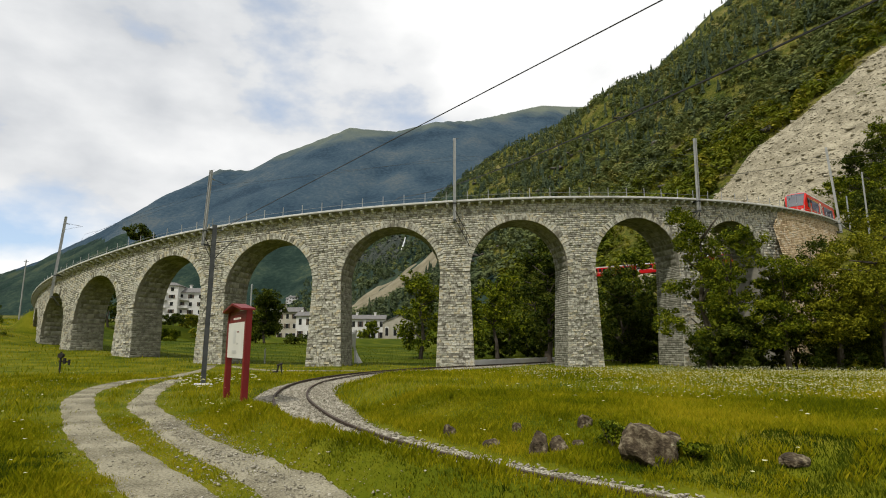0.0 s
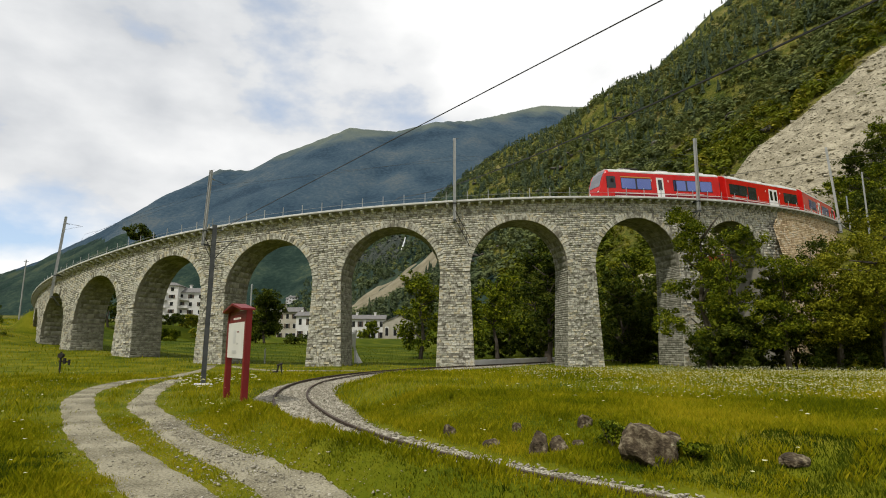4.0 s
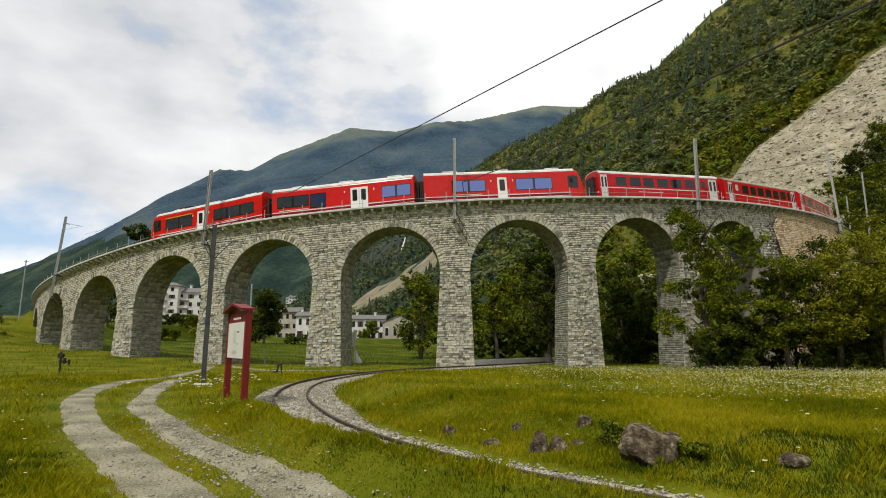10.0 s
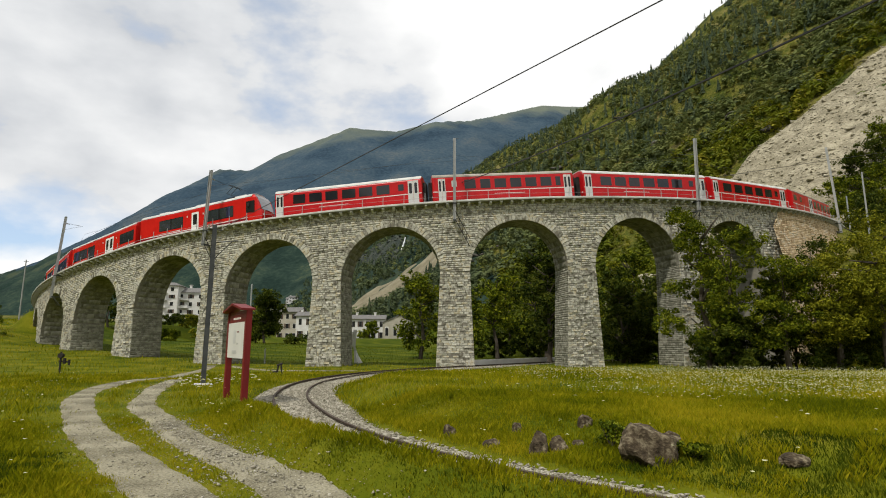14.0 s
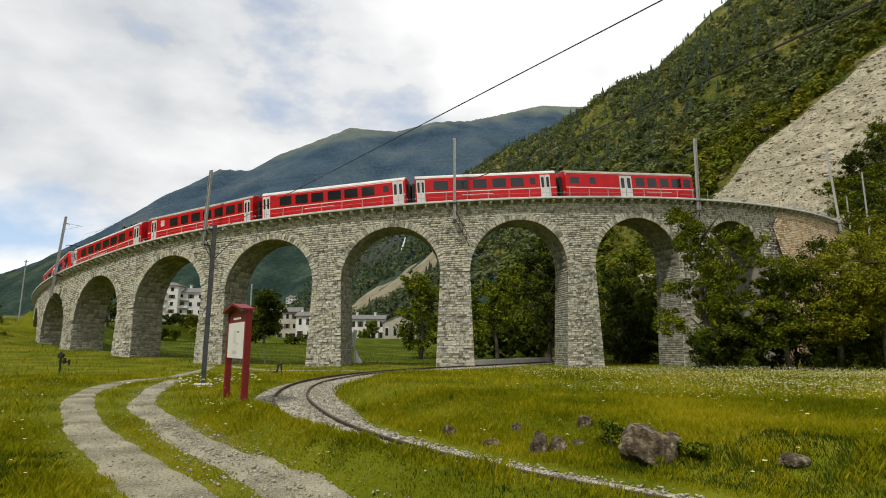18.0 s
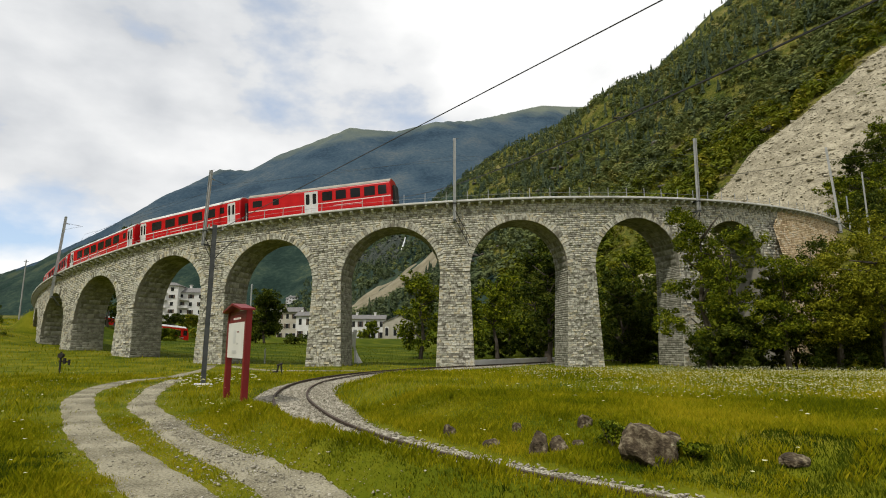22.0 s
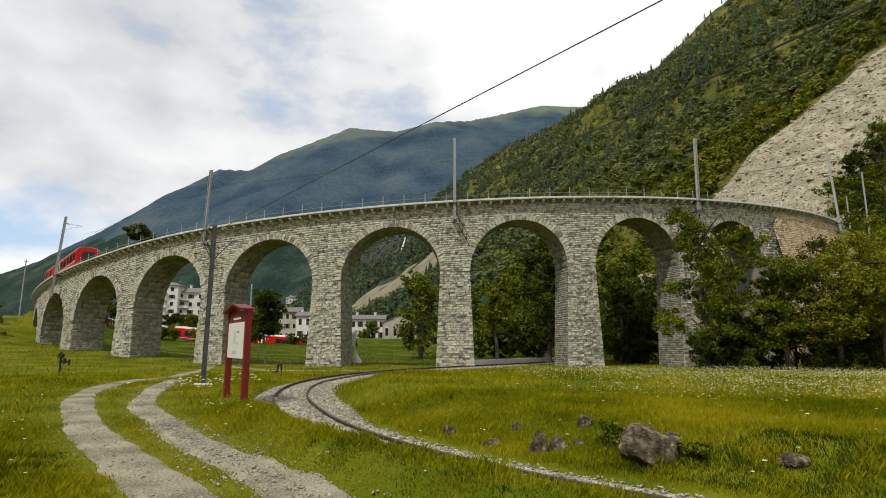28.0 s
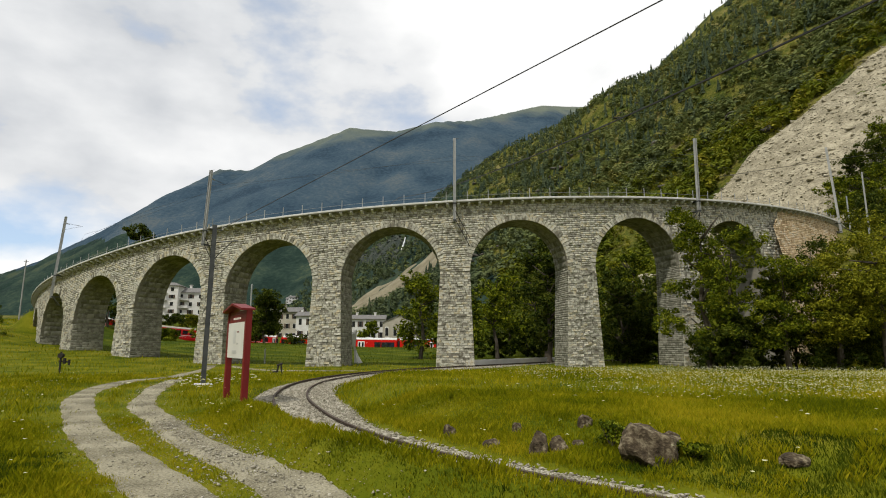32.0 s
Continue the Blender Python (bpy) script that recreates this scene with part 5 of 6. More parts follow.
def house(x, y, w, d, h, roof_h, wall_mat, label, cols, rows, turn=0.0, arched=False, hip=False, chimneys=1, balcony=False, sink=0.5):
    z = height(x, y) - sink
    hs = empty("house", Matrix.Translation((x, y, z)) @ Matrix.Rotation(radians(turn), 4, "Z"), label=label, category="house")
    part("wall", Geo().box(-w / 2, w / 2, -d / 2, d / 2, -1, h), wall_mat, hs)
    o = 0.6
    g = Geo()
    if hip:
        g.loft([[Vector((-w / 2 - o, -d / 2 - o, h)), Vector((w / 2 + o, -d / 2 - o, h)), Vector((w / 2 + o, d / 2 + o, h)), Vector((-w / 2 - o, d / 2 + o, h))],
                [Vector((-w / 2 + d * 0.35, -0.2, h + roof_h)), Vector((w / 2 - d * 0.35, -0.2, h + roof_h)), Vector((w / 2 - d * 0.35, 0.2, h + roof_h)), Vector((-w / 2 + d * 0.35, 0.2, h + roof_h))]])
    elif arched:
        # gable towards the valley
        prof = [(-w / 2 - o, h - 0.3), (0, h + roof_h), (w / 2 + o, h - 0.3), (w / 2 + o, h - 0.1), (0, h + roof_h + 0.25), (-w / 2 - o, h - 0.1)]
        g.loft([[Vector((px, py, pz)) for px, pz in prof] for py in (-d / 2 - o * 0.5, d / 2 + o)])
        part("gable", Geo().add([(-w / 2, -d / 2, h), (w / 2, -d / 2, h), (0, -d / 2, h + roof_h), (-w / 2, d / 2, h), (w / 2, d / 2, h), (0, d / 2, h + roof_h)], [(0, 1, 2), (3, 5, 4), (0, 2, 5, 3), (1, 4, 5, 2)]), wall_mat, hs)
    else:
        prof = [(-d / 2 - o, h - 0.25), (0, h + roof_h), (d / 2 + o, h - 0.25), (d / 2 + o, h - 0.05), (0, h + roof_h + 0.2), (-d / 2 - o, h - 0.05)]
        g.loft([[Vector((px, py, pz)) for py, pz in prof] for px in (-w / 2 - o, w / 2 + o)])
        part("gable", Geo().add([(-w / 2, -d / 2, h), (-w / 2, d / 2, h), (-w / 2, 0, h + roof_h), (w / 2, -d / 2, h), (w / 2, d / 2, h), (w / 2, 0, h + roof_h)], [(0, 2, 1), (3, 4, 5), (0, 3, 5, 2), (1, 2, 5, 4)]), wall_mat, hs)
    roof = part("roof", g, M_SLATE, hs, "grey stone-slab roof")
    for i in range(chimneys):
        cx_ = -w / 3 + i * w / max(1, chimneys - 0.5) * 0.8
        part("chimney", Geo().box(cx_ - 0.45, cx_ + 0.45, -0.5, 0.4, h + roof_h * 0.3, h + roof_h + 1.1, bevel=0.05).box(cx_ - 0.6, cx_ + 0.6, -0.65, 0.55, h + roof_h + 1.1, h + roof_h + 1.25), wall_mat, roof)
    for r in range(rows):
        for c in range(cols):
            wx, wz = -w / 2 + w * (c + 0.5) / cols, h * (r + 0.5) / rows
            ww, hh = min(1.15, w / cols * 0.45), h / rows * 0.5
            ob = part("window", Geo().box(wx - ww / 2 - 0.1, wx + ww / 2 + 0.1, -d / 2 - 0.06, -d / 2 + 0.1, wz - hh / 2 - 0.1, wz + hh / 2 + 0.1), M_PLASTER, hs)
            g = Geo()
            if arched:
                pts = [(wx - ww / 2, wz - hh / 2), (wx + ww / 2, wz - hh / 2)] + [(wx + ww / 2 * math.cos(t), wz + hh * 0.25 + ww / 2 * math.sin(t)) for t in np.linspace(0, math.pi, 7)]
                g.loft([[Vector((px, py, pz)) for px, pz in pts] for py in (-d / 2 - 0.10, -d / 2 - 0.02)])
            else:
                g.box(wx - ww / 2, wx + ww / 2, -d / 2 - 0.10, -d / 2 - 0.02, wz - hh / 2, wz + hh / 2)
            part("pane", g, M_DARKWIN, ob)
            if not arched and (c + r) % 2 == 0:
                for sg in (-1, 1):
                    part("shutter", Geo().box(wx + sg * (ww / 2 + 0.3) - 0.25, wx + sg * (ww / 2 + 0.3) + 0.25, -d / 2 - 0.13, -d / 2 - 0.07, wz - hh / 2, wz + hh / 2), M_SHUTTER, ob)
        if balcony and r:
            part("balcony", Geo().box(-w / 2 + 1, w / 2 - w * 0.45, -d / 2 - 1.4, -d / 2, h * r / rows - 0.15, h * r / rows).box(-w / 2 + 1, w / 2 - w * 0.45, -d / 2 - 1.4, -d / 2 - 1.3, h * r / rows, h * r / rows + 0.95), M_PLASTER, hs, "white balcony")
    return hs


house(-104, 232, 22, 12, 12.4, 2.4, M_PLASTER, "white four-storey villa with balconies and grey roof", 6, 4, 6, hip=True, chimneys=3, balcony=True, sink=0.3)
house(-110, 226, 9, 8, 14.6, 1.6, M_PLASTER, "white corner tower house with shallow grey roof", 2, 5, 6, hip=True, chimneys=1, balcony=True, sink=0.3)
house(-62, 232, 9, 9, 11.5, 1.8, M_PLASTER2, "grey plastered house with stone roof", 3, 3, -8, chimneys=1)
house(-54, 226, 7.0, 8, 9.6, 1.6, M_PLASTER, "white cottage with grey stone roof", 2, 2, -4)
house(-31, 235, 14, 9, 8.8, 1.6, M_PLASTER, "long low white house with grey roof", 5, 2, 3, chimneys=2)
house(-16.5, 220, 12.5, 12, 6.6, 2.7, M_PLASTER2, "ochre grey hall with gable and arched windows", 4, 1, 0, arched=True, chimneys=0)
for x_, y_, w_ in ((-296, 850, 13), (-280, 842, 15), (-262, 856, 14), (-246, 838, 15), (-226, 850, 13), (-312, 872, 15), (-238, 880, 14), (-268, 892, 13), (-420, 800, 16), (-455, 815, 15), (-500, 790, 17), (-385, 830, 14)):
    house(x_, y_, w_, 10, 7, 2.6, M_PLASTER, "small pale house on the far valley slope", 3, 2, (x_ * 7) % 20 - 10, chimneys=1, sink=0.2)

# ---- screes ----
M_SCREE = material("pale_scree", [(0.19, 0.168, 0.112), (0.30, 0.268, 0.188), (0.41, 0.37, 0.265)], 0.22, 0.95, 1.0, 1.3, speck=0.7, island=0.3, bumpdist=0.25)
M_BLOCKS = material("pale_scree_block", [(0.26, 0.235, 0.165), (0.37, 0.337, 0.25), (0.48, 0.44, 0.335)], 0.5, 0.95, 0.6, 3.0, island=0.5, bumpdist=0.1)
M_SCREE2 = material("brown_scree", [(0.135, 0.118, 0.072), (0.19, 0.168, 0.108), (0.245, 0.22, 0.145)], 0.1, 0.95, 0.8, 0.9, bumpdist=0.3)


def patch(name, o, u, v, nu, nv, lift, mat, label, edge):
    """A sheet of loose stone laid on the slope; o, u, v: a corner and two sides in plan."""
    s, t = np.meshgrid(np.linspace(0, 1, nu), np.linspace(0, 1, nv))
    wob = edge * wave(s * 60, t * 60, 22, 21)
    X = o[0] + u[0] * s + v[0] * t + wob * 0.6 * np.abs(2 * s - 1)
    Y = o[1] + u[1] * s + v[1] * t + wob * np.abs(2 * t - 1)
    rim = np.minimum(np.minimum(s, 1 - s) * nu, np.minimum(t, 1 - t) * nv)
    Z = relief(X, Y) + lift * np.clip(rim, 0, 1.5) / 1.5 - 0.4 * (rim < 0.5) + 0.25 * wave(X, Y, 7, 22) + 0.12 * wave(X, Y, 2.5, 23)
    i = np.arange(nu * nv).reshape(nv, nu)
    f = np.stack([i[:-1, :-1], i[:-1, 1:], i[1:, 1:], i[1:, :-1]], -1).reshape(-1, 4)
    nrm = u[0] * v[1] - u[1] * v[0]
    ob = bulk(name, np.stack([X, Y, Z], -1).reshape(-1, 3), f if nrm > 0 else f[:, ::-1], mat)
    return tagged(ob, label, "scree", kind="structure")


SCREE_O, SCREE_U, SCREE_V = (79, 112), (125, -6), (18, 116)
SCREE2_O, SCREE2_U, SCREE2_V = (-92, 478), (84, -40), (11, 60)


def in_patch(x, y, o, u, v, pad=0.0):
    det = u[0] * v[1] - u[1] * v[0]
    s = ((x - o[0]) * v[1] - (y - o[1]) * v[0]) / det
    t = ((y - o[1]) * u[0] - (x - o[0]) * u[1]) / det
    return (s > -pad) & (s < 1 + pad) & (t > -pad) & (t < 1 + pad)


scree = patch("scree_slope", SCREE_O, SCREE_U, SCREE_V, 100, 100, 0.5, M_SCREE, "pale grey scree slope above the railway", 4.0)
st_ = npr.uniform(0, 1, (20000, 2))
P_ = np.stack([SCREE_O[0] + SCREE_U[0] * st_[:, 0] + SCREE_V[0] * st_[:, 1], SCREE_O[1] + SCREE_U[1] * st_[:, 0] + SCREE_V[1] * st_[:, 1], np.zeros(20000)], -1)
P_[:, 2] = relief(P_[:, 0], P_[:, 1]) + 0.36 + 0.25 * wave(P_[:, 0], P_[:, 1], 7, 22)
pebbles("scree_stones", P_, np.minimum(1.4, npr.exponential(0.19, 20000) + 0.17), M_BLOCKS, scree)
patch("scree_slope", SCREE2_O, SCREE2_U, SCREE2_V, 60, 30, 1.2, M_SCREE2, "brown scree strip on the wooded slope", 3.0)
ROCK_O, ROCK_U, ROCK_V = (-58, 585), (40, 25), (-70, 190)
patch("scree_slope", (44, 158), (10, 12), (10, -9), 16, 12, 0.4, M_SCREE, "pale scree patch beside the upper line", 1.0)

# ---- trees ----
M_BARK = material("grey_brown_bark", [(0.05, 0.04, 0.03), (0.10, 0.085, 0.065)], 6, 0.9, 0.6, 20, stretch=(1, 1, 0.3))


def leafy(name, a, b, c, scale=0.6, isl=0.5):
    m = material(name, [a, b, c], scale, 0.65, 0.0, 3.0, island=isl, speck=0.15, spec=0.06)
    nt = m.node_tree
    bs = nt.nodes["Principled BSDF"]
    tr, mx, out = nt.nodes.new("ShaderNodeBsdfTranslucent"), nt.nodes.new("ShaderNodeMixShader"), nt.nodes["Material Output"]
    src = bs.inputs["Base Color"].links[0].from_socket
    nt.links.new(src, tr.inputs[0])
    mx.inputs[0].default_value = 0.3
    nt.links.new(bs.outputs[0], mx.inputs[1]), nt.links.new(tr.outputs[0], mx.inputs[2]), nt.links.new(mx.outputs[0], out.inputs[0])
    return m


M_LEAF = leafy("oak_leaves", (0.032, 0.052, 0.003), (0.095, 0.128, 0.006), (0.23, 0.25, 0.014))
M_LEAF2 = leafy("yellowish_leaves", (0.062, 0.076, 0.005), (0.145, 0.160, 0.009), (0.30, 0.285, 0.02))
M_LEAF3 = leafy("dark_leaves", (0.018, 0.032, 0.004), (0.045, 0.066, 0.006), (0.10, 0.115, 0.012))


def leaf_cloud(centres, radii, per, size, rng, heart=None):
    """Leaves as small bent quads scattered round clump centres; heart: the crown's middle, from which they face outwards."""
    n = len(centres) * per
    c = np.repeat(centres, per, 0)
    r = np.repeat(radii, per)
    d = rng.normal(size=(n, 3))
    d /= np.linalg.norm(d, axis=1)[:, None]
    p = c + d * (r * rng.uniform(0.25, 1.0, n) ** 0.6)[:, None] * (1, 1, 0.75)
    nrm = d * 0.6 + rng.normal(size=(n, 3)) * 0.6 + (0, 0, 0.5)
    if heart is not None:
        q = p - np.repeat(heart, per, 0)
        nrm = q / np.linalg.norm(q, axis=1)[:, None] + rng.normal(size=(n, 3)) * 0.22 + (0, 0, 0.5)
    nrm /= np.linalg.norm(nrm, axis=1)[:, None]
    t = np.cross(nrm, rng.normal(size=(n, 3)))
    t /= np.linalg.norm(t, axis=1)[:, None]
    b = np.cross(nrm, t)
    s = size * rng.uniform(0.6, 1.3, n)[:, None]
    v = np.stack([p - t * s, p - b * s * 0.5 + nrm * s * 0.15, p + t * s, p + b * s * 0.5 + nrm * s * 0.15], 1).reshape(-1, 3)
    return v, np.arange(n * 4).reshape(-1, 4)


def tree(x, y, h, w, mat, label, seed, clumps=90, per=60, size=0.17, low=0.25, name="tree", z=None, lean=0.0, cat="tree"):
    rng = np.random.RandomState(seed)
    z0 = height(x, y) if z is None else z
    t = empty(name, Matrix.Translation((x, y, z0)), label=label, category=cat)
    g = Geo()
    trunk_r = 0.022 * h + 0.04
    tips = []
    p, q = Vector((0, 0, -0.3)), None
    for i in range(4):
        q = Vector((lean * h * (i + 1) / 5 + rng.normal(0, 0.02 * h), rng.normal(0, 0.02 * h), h * 0.75 * (i + 1) / 4))
        g.tube(p, q, trunk_r * (1 - i * 0.22), trunk_r * (1 - (i + 1) * 0.22), n=8)
        if i or low < 0.15:
            for j in range(3):
                a = rng.uniform(0, 6.28)
                e = q + Vector((math.cos(a) * w * rng.uniform(0.18, 0.3), math.sin(a) * w * rng.uniform(0.18, 0.3), h * rng.uniform(0.02, 0.2)))
                g.tube(q, e, trunk_r * 0.4, trunk_r * 0.12, n=5)
                tips.append(e)
        p = q
    part("trunk", g, M_BARK, t, "grey-brown trunk with limbs")
    # lobes, then clumps on the lobes
    lobes = 15
    clumps, per = int(clumps * 1.8), int(per * 0.62)
    zz = np.linspace(low + 0.08, 0.9, lobes)
    sp = w * (0.30 - 0.20 * zz)
    lc = np.stack([rng.normal(0, 1, lobes) * sp + lean * h * 0.4, rng.normal(0, 1, lobes) * sp, h * zz], -1)
    lr = w * rng.uniform(0.18, 0.32, lobes) * (1.15 - 0.75 * np.abs(zz - 0.42))
    k = rng.randint(0, lobes, clumps)
    d = rng.normal(size=(clumps, 3))
    d /= np.linalg.norm(d, axis=1)[:, None]
    c = lc[k] + d * (lr[k] * rng.uniform(0.5, 1.1, clumps))[:, None] * (1, 1, 0.6)
    c[:, 2] = np.clip(c[:, 2], h * low, h * 0.97)
    v, f = leaf_cloud(c, rng.uniform(0.045, 0.105, clumps) * w, per, size, rng)
    bulk("crown", v, f, mat, t, "uneven leafy crown")
    return t


tree(-3.2, 80, 12.8, 8.2, M_LEAF, "broad green tree behind the pier", 1, 140, 60, 0.2, 0.0)
tree(7.3, 76, 11.8, 6.6, M_LEAF, "green fruit tree behind the arch", 2, 80, 55, 0.2, 0.22)
tree(4.2, 92, 10.5, 6.0, M_LEAF, "green tree in the meadow behind the arch", 3, 80, 50, 0.2, 0.15)
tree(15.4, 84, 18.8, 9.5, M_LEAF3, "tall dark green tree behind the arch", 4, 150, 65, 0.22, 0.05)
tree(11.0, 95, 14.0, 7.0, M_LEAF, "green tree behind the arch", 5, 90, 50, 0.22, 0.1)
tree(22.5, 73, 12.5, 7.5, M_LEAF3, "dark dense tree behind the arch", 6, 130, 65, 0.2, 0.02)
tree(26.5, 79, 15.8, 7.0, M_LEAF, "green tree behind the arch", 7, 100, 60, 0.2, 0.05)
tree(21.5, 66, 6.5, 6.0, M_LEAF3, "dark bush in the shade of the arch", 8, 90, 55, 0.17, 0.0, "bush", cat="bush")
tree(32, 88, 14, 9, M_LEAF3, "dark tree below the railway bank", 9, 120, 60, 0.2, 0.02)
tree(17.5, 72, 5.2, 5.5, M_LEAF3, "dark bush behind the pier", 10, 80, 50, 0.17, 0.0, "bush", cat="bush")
# Shade behind the arches is deepened by the dark leaf colour here.
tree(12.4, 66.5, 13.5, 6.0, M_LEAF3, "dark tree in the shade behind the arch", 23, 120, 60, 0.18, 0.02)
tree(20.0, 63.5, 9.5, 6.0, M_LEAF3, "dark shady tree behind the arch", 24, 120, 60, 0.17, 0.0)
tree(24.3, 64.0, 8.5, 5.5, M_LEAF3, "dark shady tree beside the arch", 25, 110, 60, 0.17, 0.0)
for i_, (x_, y_, h_, w_, m_) in enumerate(((2, 104, 12, 8, M_LEAF), (10, 108, 14, 9, M_LEAF), (18, 106, 15, 9, M_LEAF3), (26, 102, 15, 9, M_LEAF), (33, 100, 16, 9, M_LEAF2), (30, 112, 19, 10, M_LEAF), (38, 122, 20, 10, M_LEAF2), (20, 118, 15, 9, M_LEAF2), (12, 120, 13, 8, M_LEAF), (46, 132, 20, 10, M_LEAF), (5, 116, 11, 8, M_LEAF3), (44, 112, 20, 10, M_LEAF), (13, 88, 6, 6, M_LEAF3), (8, 84, 4.5, 5, M_LEAF3))):
    tree(x_, y_, h_, w_, m_, "green tree in the grove behind the arches", 100 + i_, 75, 45, 0.26, 0.0)
# thicket before the right-hand arches
tree(21.6, 47.0, 14.4, 6.4, M_LEAF, "slender green tree leaning against the viaduct", 11, 130, 130, 0.11, 0.06, lean=0.03)
tree(24.2, 47.8, 12.6, 6.4, M_LEAF, "green tree in the thicket", 12, 110, 125, 0.11, 0.0)
tree(27.3, 45.0, 9.2, 6.4, M_LEAF, "green tree in the thicket below the wall", 13, 120, 125, 0.11, 0.2)
tree(30.8, 44.5, 9.4, 6.6, M_LEAF2, "yellowish green tree in the thicket", 14, 120, 125, 0.11, 0.24)
tree(33.6, 43.0, 11.0, 7.4, M_LEAF2, "yellowish green tree at the edge of the thicket", 15, 120, 125, 0.11, 0.24)
tree(37.5, 46.0, 13.0, 8.0, M_LEAF2, "yellowish tree on the bank below the wall", 16, 130, 110, 0.12, 0.2)
tree(40.5, 52.0, 15.5, 8.5, M_LEAF2, "yellowish green tree on the bank below the line", 17, 120, 105, 0.125, 0.0)
tree(35.0, 53.0, 12.0, 7.5, M_LEAF3, "dark tree close below the wall", 18, 120, 105, 0.125, 0.0)
tree(45.5, 58.0, 14.0, 9.0, M_LEAF2, "yellow-green tree on the steep bank", 19, 120, 105, 0.13, 0.0)
# Shade under the thicket is partly in the dark leaf colour.
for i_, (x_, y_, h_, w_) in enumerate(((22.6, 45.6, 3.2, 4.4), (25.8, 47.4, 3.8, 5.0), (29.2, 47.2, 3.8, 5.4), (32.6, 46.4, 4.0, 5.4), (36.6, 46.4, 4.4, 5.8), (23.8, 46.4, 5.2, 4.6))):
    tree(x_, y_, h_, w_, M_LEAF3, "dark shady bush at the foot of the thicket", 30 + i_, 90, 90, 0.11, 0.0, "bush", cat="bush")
# elsewhere
tree(53, 103, 17, 9.0, M_LEAF3, "dark tree on the bank behind the last arch", 21, 110, 60, 0.22, 0.0)
tree(41, 80, 16.5, 9.0, M_LEAF, "green tree on the bank behind the last arch", 20, 110, 60, 0.2, 0.0)
tree(-71, 149, 3.0, 6.0, M_LEAF3, "dark bush beside the lower track", 45, 70, 45, 0.26, 0.0, "bush", cat="bush")
tree(-65.5, 148, 3.3, 3.8, M_LEAF2, "light green bush beside the lower track", 46, 60, 45, 0.24, 0.0, "bush", cat="bush")
for i_, (x_, y_, h_, w_) in enumerate(((-60, 73, 2.6, 4.6), (-66, 79, 3.2, 5.6), (-72, 86, 3.8, 6.0), (-63, 70, 2.0, 4.0))):
    tree(x_, y_, h_, w_, M_LEAF3 if i_ % 2 else M_LEAF, "low green bush at the foot of the bank", 47 + i_, 60, 60, 0.16, 0.0, "bush", cat="bush")
tree(-64.5, 109, 9.0, 6.5, M_LEAF3, "dark green tree behind the low arches", 58, 90, 50, 0.24, 0.0)
tree(-38.3, 122, 11.6, 9.0, M_LEAF3, "dark round tree in the far meadow", 50, 170, 60, 0.26, 0.02)
tree(-41.5, 126, 9.0, 8.0, M_LEAF, "green tree in the far meadow", 51, 130, 50, 0.28, 0.05)
tree(-74, 135, 25.0, 11.0, M_LEAF3, "tall tree rising behind the viaduct's deck", 52, 100, 50, 0.35, 0.3)
tree(-27, 208, 6.5, 8.5, M_LEAF, "round bush before the white house", 53, 60, 40, 0.4, 0.0, "bush", cat="bush")
tree(-88, 200, 2.4, 6.0, M_LEAF2, "light green bush before the villa", 54, 60, 40, 0.4, 0.0, "bush", cat="bush")
tree(-96, 205, 2.2, 6.0, M_LEAF, "green bush before the villa", 55, 60, 40, 0.4, 0.0, "bush", cat="bush")
tree(-46, 112, 3.2, 4.4, M_LEAF2, "green tree behind the arches", 56, 70, 45, 0.28, 0.05)
tree(-54.5, 112, 2.4, 4.0, M_LEAF, "yellowish tree behind the arches", 57, 70, 45, 0.28, 0.05)
for i_, (x_, y_, h_, w_) in enumerate(((117, 151, 15, 13), (129, 161, 16, 14), (136, 164, 15, 13), (126, 166, 13, 11), (119, 163, 12, 11), (111, 143, 15, 13), (121, 147, 16, 14), (104, 132, 15, 12), (112, 130, 16, 13), (66, 72, 10, 9), (60, 66, 9, 8), (54, 64, 9, 8), (72, 92, 7, 6), (98, 122, 14, 12))):
    tree(x_, y_, h_, w_, M_LEAF3 if i_ % 2 else M_LEAF, "green tree on the slope beside the scree", 60 + i_, 110, 50, 0.32, 0.0)


